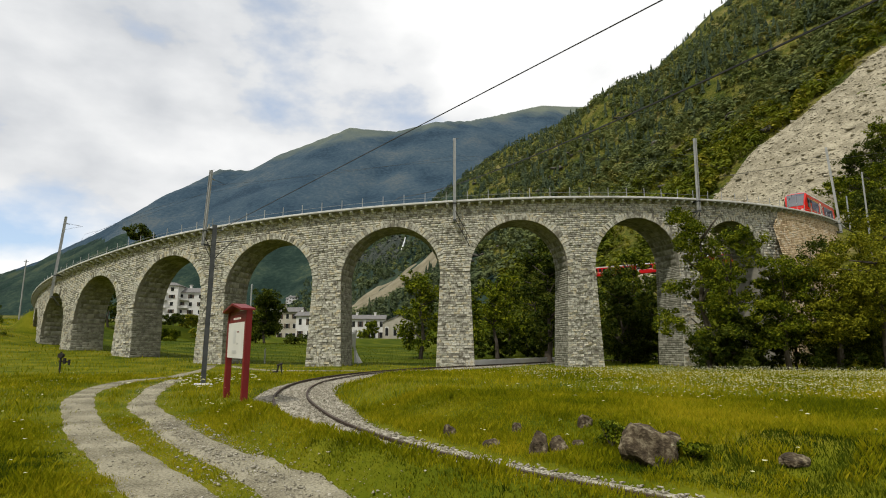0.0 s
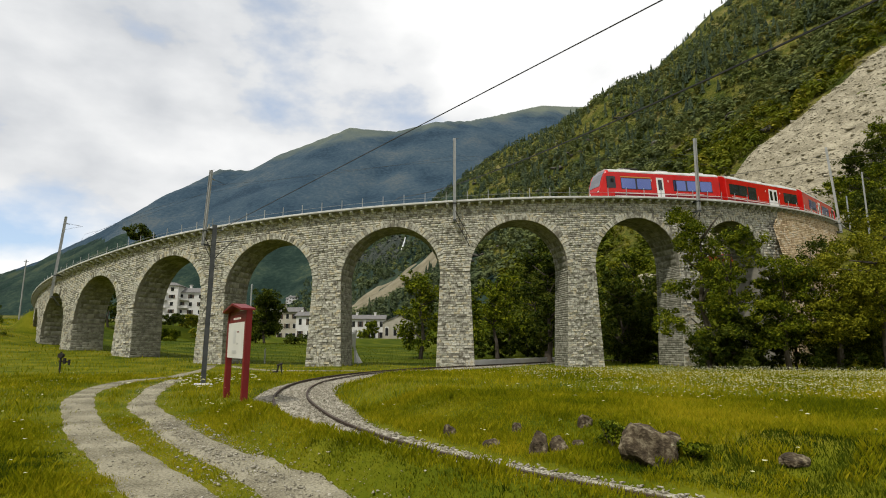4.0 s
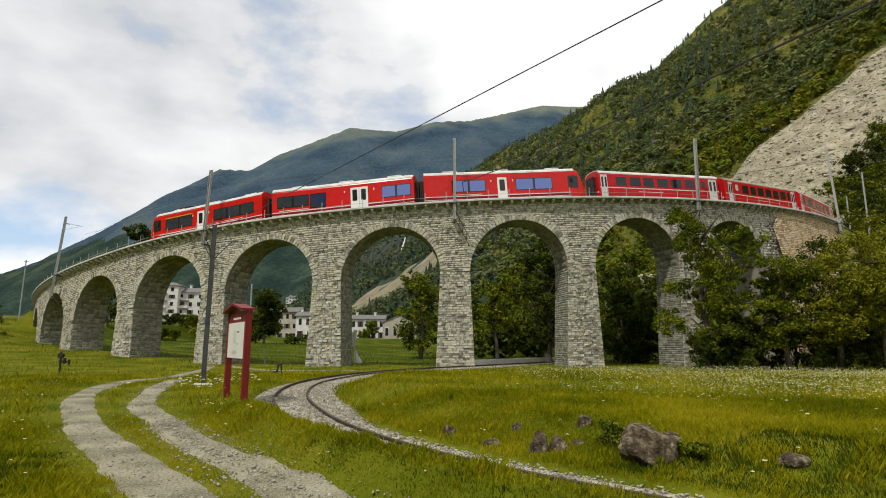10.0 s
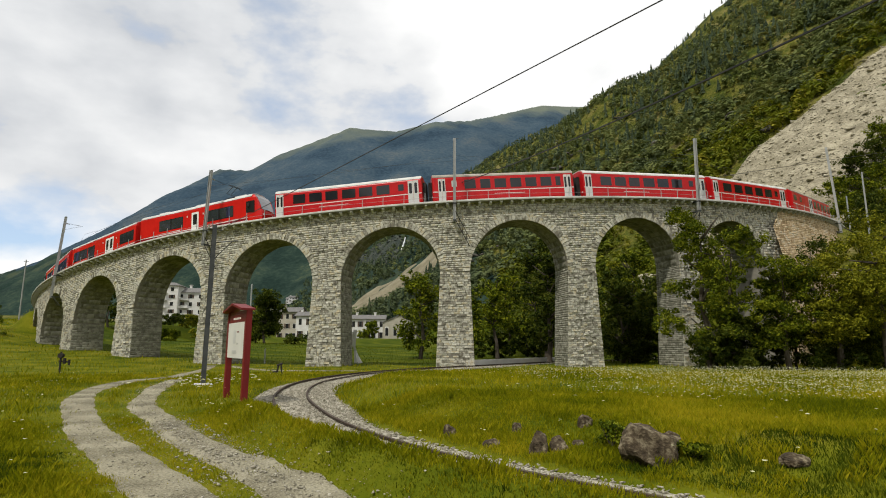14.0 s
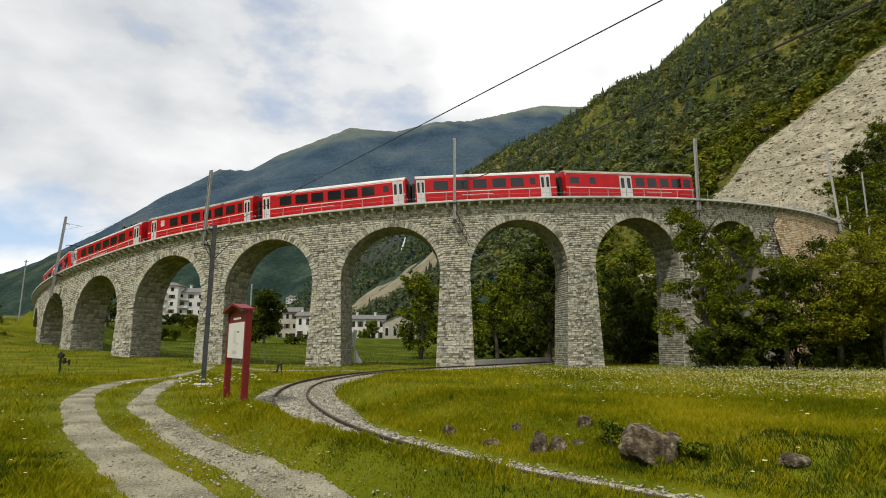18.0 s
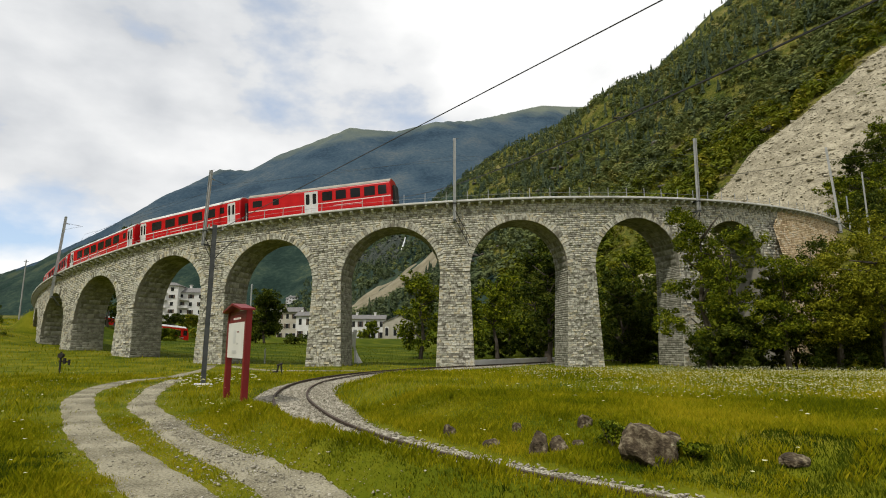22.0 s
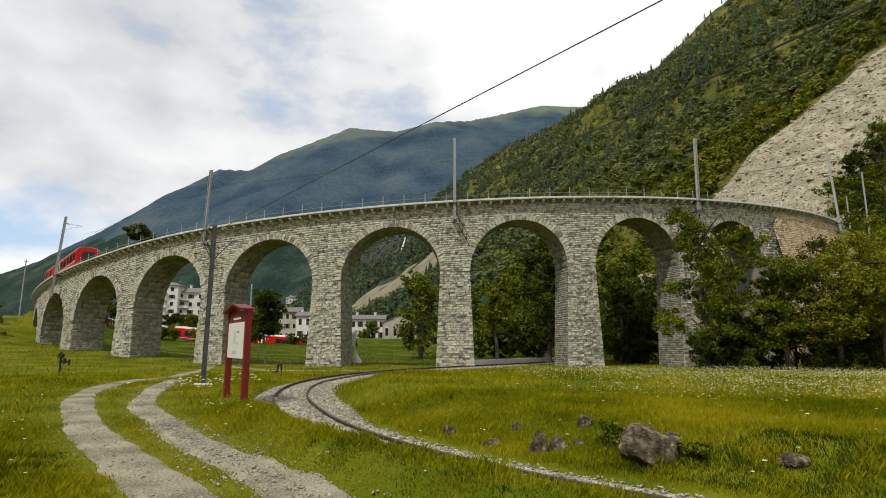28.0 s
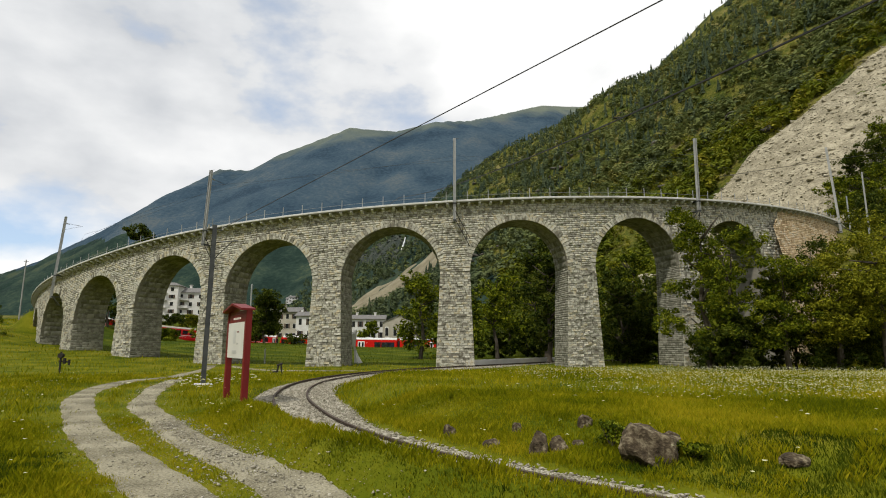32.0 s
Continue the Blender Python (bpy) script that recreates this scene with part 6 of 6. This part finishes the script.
# forest on the mountainside: one mesh for each sort
def wood(name, n, mats, seed, near, far, az, label, hmin, hmax, conifer):
    rng = np.random.RandomState(seed)
    a = np.radians(rng.uniform(az[0], az[1], n))
    r = near * (far / near) ** rng.uniform(0, 1, n)
    x, y = r * np.sin(a), r * np.cos(a)
    z = relief(x, y)
    foot = np.where(y < 150, 63 + (150 - y) * 0.08, 63 - (y - 150) * 0.52)
    open_ = wave(x, y, 55, 33) + 0.5 * wave(x, y, 20, 34)
    ok = (z < 2000) & (x - foot > 10) & (np.hypot(x - CX, y - CY) > 80)
    ok &= ~in_patch(x, y, SCREE_O, SCREE_U, SCREE_V, 0.02) & ~in_patch(x, y, SCREE2_O, SCREE2_U, SCREE2_V, 0.06)
    ok &= ~in_patch(x, y, ROCK_O, ROCK_U, ROCK_V, 0.0) | (rng.uniform(0, 1, n) < 0.45)
    x, y, z = x[ok], y[ok], z[ok]
    n = len(x)
    h = rng.uniform(hmin, hmax, n) * (1 if conifer else np.where(open_[ok] > 0.35, 0.42, 1.0))
    if conifer:
        layers, sides = 5, 7
        V, F = [], []
        for L in range(layers):
            z0, z1 = h * (0.08 + 0.17 * L), h * (0.42 + 0.15 * L)
            rad = h * (0.20 - 0.034 * L)
            for sd in range(sides):
                for e in (0, 1):
                    t = 2 * math.pi * (sd + e * 0.8) / sides + L
                    jr = rad * rng.uniform(0.65, 1.15, n)
                    V.append(np.stack([x + jr * np.cos(t), y + jr * np.sin(t), z + z0 - h * 0.05 * rng.uniform(0, 1, n)], -1))
                V.append(np.stack([x, y, z + np.minimum(z1, h)], -1))
        m = len(V)
        v = np.stack(V, 1).reshape(-1, 3)
        f = (np.arange(n)[:, None] * m + np.arange(m)[None]).reshape(-1, 3)
        ob = bulk(name, v, f, mats)
    else:
        cl = 8
        c = np.stack([np.repeat(x, cl), np.repeat(y, cl), np.repeat(z, cl)], -1)
        hh = np.repeat(h, cl)
        d = rng.normal(size=(n * cl, 3))
        d /= np.linalg.norm(d, axis=1)[:, None]
        c = c + d * (hh * 0.26)[:, None] * (1, 1, 1.1)
        c[:, 2] += hh * 0.5
        heart = np.stack([np.repeat(x, cl), np.repeat(y, cl), np.repeat(z + h * 0.4, cl)], -1)
        v, f = leaf_cloud(c, hh * 0.16, 5, 1.0, rng, heart)
        # larger leaves stand for sprays of foliage at this distance
        v = v.reshape(-1, 4, 3)
        mid = v.mean(1, keepdims=True)
        v = (mid + (v - mid) * np.repeat(hh, 5)[:, None, None] * 0.125).reshape(-1, 3)
        ob = bulk(name, v, f, mats)
        east = sstep(-20, 130, x) - 0.55
        sort = (rng.uniform(0, 1, n) + 0.35 * wave(x, y, 60, 35) + 0.7 * east > 0.5).astype(np.int32) + (rng.uniform(0, 1, n) + 0.5 * open_[ok] + 0.5 * east > 1.05)
        ob.data.polygons.foreach_set("material_index", np.repeat(np.minimum(sort, len(mats) - 1), cl * 5).astype(np.int32))
    return tagged(ob, label, "forest", kind="stuff")


# Needle greens lifted and greyed for haze on the far slope.
M_SPRUCE = leafy("hazed_spruce_needles", (0.046, 0.070, 0.042), (0.070, 0.100, 0.056), (0.11, 0.138, 0.068), 0.03, 0.3)
M_FOLIAGE = [leafy("hillside_foliage", (0.060, 0.085, 0.008), (0.108, 0.132, 0.012), (0.175, 0.187, 0.018), 0.1, 0.2),
             leafy("light_hillside_foliage", (0.080, 0.108, 0.008), (0.142, 0.165, 0.012), (0.225, 0.228, 0.020), 0.1, 0.2),
             leafy("yellowish_hillside_foliage", (0.145, 0.15, 0.012), (0.225, 0.215, 0.02), (0.33, 0.295, 0.035), 0.1, 0.2)]
# Leaf colours paled towards blue-grey: haze of the far slope painted in.
M_FOLIAGE2 = [leafy("hazy_hillside_foliage", (0.070, 0.094, 0.046), (0.106, 0.136, 0.060), (0.155, 0.183, 0.076), 0.05, 0.2),
              leafy("light_hazy_hillside_foliage", (0.095, 0.120, 0.042), (0.140, 0.168, 0.053), (0.205, 0.220, 0.07), 0.05, 0.2),
              leafy("yellowish_hazy_hillside_foliage", (0.13, 0.14, 0.035), (0.18, 0.18, 0.045), (0.25, 0.23, 0.06), 0.05, 0.2)]
wood("deciduous_wood", 6500, M_FOLIAGE, 71, 130, 330, (6, 43), "lush green deciduous wood on the steep slope", 4.5, 9.5, False)
wood("distant_wood", 7600, M_FOLIAGE2, 73, 300, 900, (-16, 41), "hazy green mixed wood high on the mountain slope", 6, 12, False)
wood("spruce_wood", 2300, M_SPRUCE, 72, 380, 1100, (-14, 42), "dark spruce wood on the mountain slope", 7, 14, True)

# rocks breaking through the wood
M_CRAG = material("grey_crag", [(0.038, 0.035, 0.03), (0.08, 0.074, 0.062), (0.145, 0.134, 0.112)], 0.3, 0.95, 1.0, 1.5, speck=0.5, bumpdist=0.4)
rk = np.random.RandomState(5)
a_ = np.radians(rk.uniform(2, 40, 700))
r_ = rk.uniform(240, 720, 700)
Q_ = np.stack([r_ * np.sin(a_), r_ * np.cos(a_), 0 * r_], -1)
Q_[:, 2] = relief(Q_[:, 0], Q_[:, 1])
Q_ = Q_[(Q_[:, 2] > 40) & (wave(Q_[:, 0], Q_[:, 1], 110, 61) > 0.15) & ~in_patch(Q_[:, 0], Q_[:, 1], SCREE_O, SCREE_U, SCREE_V, 0.05)]
tagged(pebbles("crags", Q_ + (0, 0, 2.2), rk.uniform(1.2, 3.6, len(Q_)), M_CRAG), "grey rock outcrops among the trees", "rock")

M_CLIFF = material("dark_mossy_cliff", [(0.014, 0.022, 0.017), (0.030, 0.040, 0.030), (0.070, 0.074, 0.058)], 0.09, 0.95, 1.0, 0.5, speck=0.5, bumpdist=1.5)
rock_face = patch("rock_face", ROCK_O, ROCK_U, ROCK_V, 50, 60, 3.0, M_CLIFF, "grey-brown cliff above the wooded slope", 6.0)
rock_face["category"] = "cliff"
uv_ = rk.uniform(0, 1, (160, 2))
R_ = np.stack([ROCK_O[0] + ROCK_U[0] * uv_[:, 0] + ROCK_V[0] * uv_[:, 1], ROCK_O[1] + ROCK_U[1] * uv_[:, 0] + ROCK_V[1] * uv_[:, 1], 0 * uv_[:, 0]], -1)
R_[:, 2] = relief(R_[:, 0], R_[:, 1]) + 2.5
pebbles("outcrop", R_, rk.uniform(1.2, 3.6, len(R_)), M_CLIFF, rock_face)


def waterfall():
    """Thin streak of water down the rocks."""
    P = [Vector(q) for q in ((-46.6, 678, 132.5), (-45.6, 655, 124.0), (-46.6, 641, 116.0), (-47.1, 631, 110.4), (-47.4, 619, 103.8))]
    line = [a.lerp(b, t) + Vector((0.4 * math.sin(t * 6.28), 0, 0)) for a, b in zip(P, P[1:]) for t in (0, 0.5)] + [P[-1]]
    g = Geo()
    g.loft([[q + Vector((-w, 0, 0)), q + Vector((w, 0, 0)), q + Vector((w, 6, -4)), q + Vector((-w, 6, -4))] for q, w in zip(line, (0.35, 0.5, 0.4, 0.6, 0.45, 0.7, 0.8, 0.5, 0.35))])
    tagged(g.make("waterfall", M_FOAM), "thin white waterfall on the distant rock slope", "waterfall")


M_FOAM = material("white_water", [(0.6, 0.62, 0.63), (0.8, 0.81, 0.82)], 0.5, 0.5, 0.0, 4)
waterfall()

# ---- boulders ----
M_BOULDER = material("lichened_boulder", [(0.026, 0.018, 0.009), (0.068, 0.05, 0.028), (0.215, 0.18, 0.115)], 5.5, 0.9, 1.0, 25, speck=0.5, bumpdist=0.03)


def boulder(x, y, sx, sy, sz, seed, turn=0.0, sink=0.25):
    rng = np.random.RandomState(seed)
    g = bmesh.new()
    bmesh.ops.create_icosphere(g, subdivisions=4, radius=1)
    cut = [(Vector(rng.normal(size=3)).normalized(), rng.uniform(0.55, 0.9)) for i in range(9)]
    for v in g.verts:
        p = v.co.copy()
        for n, d in cut:
            e = p.dot(n) - d
            if e > 0:
                p -= n * e * 0.95
        q = p * 2.3 + Vector((seed, 0, 0))
        p *= 1 + 0.12 * noise.noise(q) + 0.07 * noise.noise(q * 3) + 0.03 * noise.noise(q * 8)
        v.co = Vector((p.x * sx, p.y * sy, p.z * sz))
    me = bpy.data.meshes.new("boulder")
    g.to_mesh(me)
    g.free()
    me.materials.append(M_BOULDER)
    ob = new("boulder", me)
    ob.matrix_basis = Matrix.Translation((x, y, height(x, y) + sz * (1 - sink * 2))) @ Matrix.Rotation(turn, 4, "Z")
    return tagged(ob, "rough grey-brown boulder half sunk in the grassy bank", "boulder", group="boulders on the bank")


for b_ in ((3.0, 8.5, 0.50, 0.40, 0.53, 1, 0.3), (3.42, 8.75, 0.16, 0.15, 0.16, 2, 0.0), (1.52, 9.35, 0.22, 0.2, 0.30, 3, 0.5), (1.88, 9.45, 0.17, 0.16, 0.18, 4, 0.2), (2.5, 10.2, 0.14, 0.12, 0.17, 5, 0.0),
           (0.12, 11.0, 0.16, 0.13, 0.2, 6, 0.7), (1.36, 10.7, 0.11, 0.1, 0.13, 7, 0.1), (0.85, 10.0, 0.18, 0.13, 0.10, 8, 0.3), (4.55, 7.6, 0.2, 0.16, 0.11, 9, 0.2), (2.2, 9.5, 0.1, 0.09, 0.07, 10, 0.2)):
    boulder(*b_, sink=0.42)


# ---- small things in the meadow ----
def hydrant_post():
    x, y = -24.4, 36.5
    ob = empty("marker_post", Matrix.Translation((x, y, height(x, y))), label="thin dark iron post with small side arms in the grass", category="post")
    part("shaft", Geo().tube((0, 0, -0.2), (0, 0, 1.45), 0.06, n=8), M_UNDER, ob)
    part("arm", Geo().tube((-0.1, 0, 0.85), (0.55, 0.1, 0.8), 0.05, n=6).tube((0.5, 0.1, 0.6), (0.5, 0.1, 0.95), 0.07, n=6), M_UNDER, ob)
    part("valve", Geo().tube((0, -0.12, 1.2), (0, 0.12, 1.2), 0.16, n=10).tube((0.25, 0, 0.7), (0.25, 0, 1.05), 0.1, n=8), M_UNDER, ob)


hydrant_post()


def figure(x, y, h, label, mat, seed):
    """A lumpy upright carved shape."""
    rng = np.random.RandomState(seed)
    g = Geo()
    rings = []
    for i in range(9):
        t = i / 8
        r = h * (0.10 + 0.05 * math.sin(t * 7 + seed)) * (1 - 0.55 * t)
        cx_, cy_ = 0.08 * h * math.sin(t * 4 + seed), 0.05 * h * math.cos(t * 3)
        rings.append([Vector((cx_ + r * math.cos(a) * rng.uniform(0.8, 1.2), cy_ + r * math.sin(a) * rng.uniform(0.8, 1.2), h * t)) for a in (0, 0.9, 1.8, 2.7, 3.6, 4.5, 5.4)])
    g.loft(rings)
    ob = g.make("sculpture", mat)
    ob.location = (x, y, height(x, y) - 0.05)
    tagged(ob, label, "sculpture")


figure(-9.6, 63, 3.7, "pale weathered upright carved stone sculpture by the pier", M_COPING, 2)


def ring_bench():
    x, y = -11.0, 38.0
    ob = empty("metal_sculpture", Matrix.Translation((x, y, height(x, y))), label="small dark bent iron sculpture in the grass", category="sculpture")
    part("leg", Geo().tube((-0.05, 0, -0.1), (0.12, 0, 0.62), 0.06, n=6), M_UNDER, ob)
    part("leg", Geo().tube((0.34, 0, -0.1), (0.26, 0, 0.66), 0.06, n=6), M_UNDER, ob)
    part("foot", Geo().tube((-0.55, 0, 0.05), (0.1, 0, 0.2), 0.05, n=6), M_UNDER, ob)
    part("head", Geo().tube((0.0, 0, 0.55), (0.36, 0, 0.68), 0.07, n=6), M_UNDER, ob)


ring_bench()
pole(-18.7, 60, height(-18.7, 60), height(-18.7, 60) + 1.5, 0.09, "short dark stump post in the meadow", "post")

# ---- grass ----
M_GRASS = leafy("grass_blades", (0.090, 0.112, 0.002), (0.215, 0.218, 0.003), (0.38, 0.322, 0.012), 0.3, 0.28)
M_LAWN = leafy("lawn_blades", (0.045, 0.066, 0.004), (0.08, 0.105, 0.006), (0.14, 0.15, 0.01), 0.1, 0.3)
M_FLOWER = material("white_umbels", [(0.36, 0.36, 0.17), (0.54, 0.52, 0.31)], 3, 0.8, 0.0, 30, speck=0.2)
WAYS = np.concatenate([RL, RR])


def keep_off(x, y, w_rut, w_rail):
    d1, _ = near_dist(x, y, WAYS[::2])
    d2, i2 = near_dist(x, y, LOWER_XY[::2])
    nx_, tx_ = LOWER_XY[::2][i2], LOWER_XY[::2][np.minimum(i2 + 1, len(LOWER_XY[::2]) - 1)] - LOWER_XY[::2][np.maximum(i2 - 1, 0)]
    near = (tx_[:, 0] * (y - nx_[:, 1]) - tx_[:, 1] * (x - nx_[:, 0]) < 0) & (y < 14.5)
    d2 = np.where(near, d2 + 0.95, np.where(y < 14.5, d2 + 0.13, d2))
    d3, _ = near_dist(x, y, RB[::2])
    return (d1 > w_rut) & (d2 > w_rail) & (d3 > 0.5)


M_LUSH = leafy("lush_grass_blades", (0.022, 0.040, 0.002), (0.052, 0.080, 0.003), (0.115, 0.13, 0.006), 0.8, 0.35)


def grass(name, n, r0, r1, hmin, hmax, wid, seed, power=1.0, mat=None, where=None):
    rng = np.random.RandomState(seed)
    a = np.radians(rng.uniform(-44, 44, n))
    r = r0 + (r1 - r0) * rng.uniform(0, 1, n) ** power
    x, y = r * np.sin(a), r * np.cos(a)
    ok = keep_off(x, y, 0.45 + 0.20 * rng.uniform(-1, 1, n), 1.42 + 0.2 * rng.uniform(-1, 1, n))
    if where:
        ok &= where(x, y)
    x, y = x[ok], y[ok]
    n = len(x)
    z = relief(x, y)
    d1, _ = near_dist(x, y, WAYS[::2])
    tuft = 0.75 + 0.45 * wave(x, y, 2.2, 41) + 0.3 * wave(x, y, 0.7, 42)
    h = rng.uniform(hmin, hmax, n) * np.clip(tuft, 0.55, 1.5) * np.clip(d1 / 1.2, 0.5, 1.0)
    az = rng.uniform(0, 6.28, n)
    lean = rng.uniform(0.05, 0.6, n) * h
    dx, dy = np.cos(az), np.sin(az)
    w = wid * rng.uniform(0.6, 1.4, n) * np.maximum(1, r[ok] / 14)
    base = np.stack([x, y, z - 0.02], -1)
    sidev = np.stack([-dy, dx, 0 * dx], -1) * w[:, None]
    up1 = base + np.stack([dx * lean * 0.3, dy * lean * 0.3, h * 0.6], -1)
    tip = base + np.stack([dx * lean, dy * lean, h], -1)
    v = np.stack([base - sidev, base + sidev, up1 + sidev * 0.7, tip], 1).reshape(-1, 3)
    f0 = np.arange(n)[:, None] * 4
    tri = np.concatenate([f0 + np.array([[0, 1, 2]]), f0 + np.array([[0, 2, 3]])])
    ob = bulk(name, v, tri, mat or M_GRASS)
    return tagged(ob, "uneven green and straw-coloured meadow grass", "grass", kind="stuff")


grass("lush_grass", 170000, 4.2, 11.5, 0.05, 0.13, 0.005, 84, 0.9, M_LUSH, lush)
grass("meadow_grass", 270000, 4.3, 16, 0.06, 0.19, 0.0048, 81, 0.75, None, lambda x, y: ~lush(x, y) | (wave(x, y, 0.8, 45) + 0.5 * wave(x, y, 0.23, 46) > 0.12))
grass("verge_grass", 90000, 4.3, 15, 0.05, 0.12, 0.005, 85, 0.9, None, lambda x, y: (near_dist(x, y, WAYS[::2])[0] < 1.25))
grass("meadow_grass", 110000, 14, 42, 0.10, 0.27, 0.005, 82, 0.8)
grass("meadow_grass", 45000, 40, 150, 0.15, 0.4, 0.006, 83, 0.8, None, lambda x, y: np.hypot(x - CX, y - CY) > 69)
grass("lawn_grass", 30000, 48, 140, 0.12, 0.3, 0.006, 86, 0.8, M_LAWN, lambda x, y: np.hypot(x - CX, y - CY) < 69)


def umbels(n, seed, test, hmin, hmax, size, az=(-42, 42), r0=6, r1=42):
    rng = np.random.RandomState(seed)
    a = np.radians(rng.uniform(*az, n))
    r = r0 + (r1 - r0) * rng.uniform(0, 1, n) ** 0.7
    x, y = r * np.sin(a), r * np.cos(a)
    ok = keep_off(x, y, 0.6, 1.6) & test(x, y, rng.uniform(0, 1, n))
    x, y = x[ok], y[ok]
    n = len(x)
    z = relief(x, y) + rng.uniform(hmin, hmax, n)
    s = size * rng.uniform(0.5, 1.4, n)
    V = [np.stack([x, y, z + s * 0.25], -1)]
    for i in range(6):
        t = i * math.pi / 3
        V.append(np.stack([x + s * np.cos(t), y + s * np.sin(t), z + rng.uniform(-0.2, 0.2, n) * s], -1))
    v = np.stack(V, 1).reshape(-1, 3)
    f = np.concatenate([np.arange(n)[:, None] * 7 + np.array([[0, i + 1, (i + 1) % 6 + 1]]) for i in range(6)])
    ob = bulk("meadow_flowers", v, f, M_FLOWER)
    return tagged(ob, "scattered white umbel flowers in the meadow", "flowers", kind="stuff")


umbels(45000, 91, lambda x, y, u: (x > 3) & (y > 12) & (u < 0.62 * np.clip((x - 1) / 15, 0.05, 1) * np.clip((y - 10 + 0.12 * x) / 8, 0, 1) * np.clip(1.5 - y / 28, 0.15, 1)), 0.14, 0.34, 0.022, (0, 42), 11, 36)
umbels(2600, 92, lambda x, y, u: u < 0.25 + 0.5 * (wave(x, y, 6, 43) > 0.3), 0.15, 0.35, 0.028)
umbels(300, 93, lambda x, y, u: (np.abs(x + 9.3) < 1.6) & (np.abs(y - 22.5) < 3.5), 0.25, 0.5, 0.06, (-30, -15), 18, 28)


def leafy_plant(x, y, w, h, seed):
    rng = np.random.RandomState(seed)
    ob = empty("plant", Matrix.Translation((x, y, height(x, y))), label="low leafy dark green bush on the bank", category="plant")
    g = Geo()
    for i in range(7):
        a = rng.uniform(0, 6.28)
        g.tube((0, 0, -0.05), (math.cos(a) * w * 0.3, math.sin(a) * w * 0.3, h * rng.uniform(0.5, 0.9)), 0.008, 0.004, n=5)
    part("stems", g, M_BARK, ob)
    c = np.stack([rng.normal(0, w * 0.25, 30), rng.normal(0, w * 0.25, 30), rng.uniform(0.15, 0.95, 30) * h], -1)
    v, f = leaf_cloud(c, np.full(30, w * 0.16), 22, 0.035, rng)
    bulk("leaves", v, f, M_LEAF, ob)


leafy_plant(2.66, 9.15, 0.5, 0.36, 5)
leafy_plant(3.55, 8.2, 0.4, 0.2, 6)


def motions():
    for car, mid in TRAIN:
        walk(car, [(i * 0.5, car_pose(spline(FRONT, i * 0.5) + mid)) for i in range(65)])


motions()
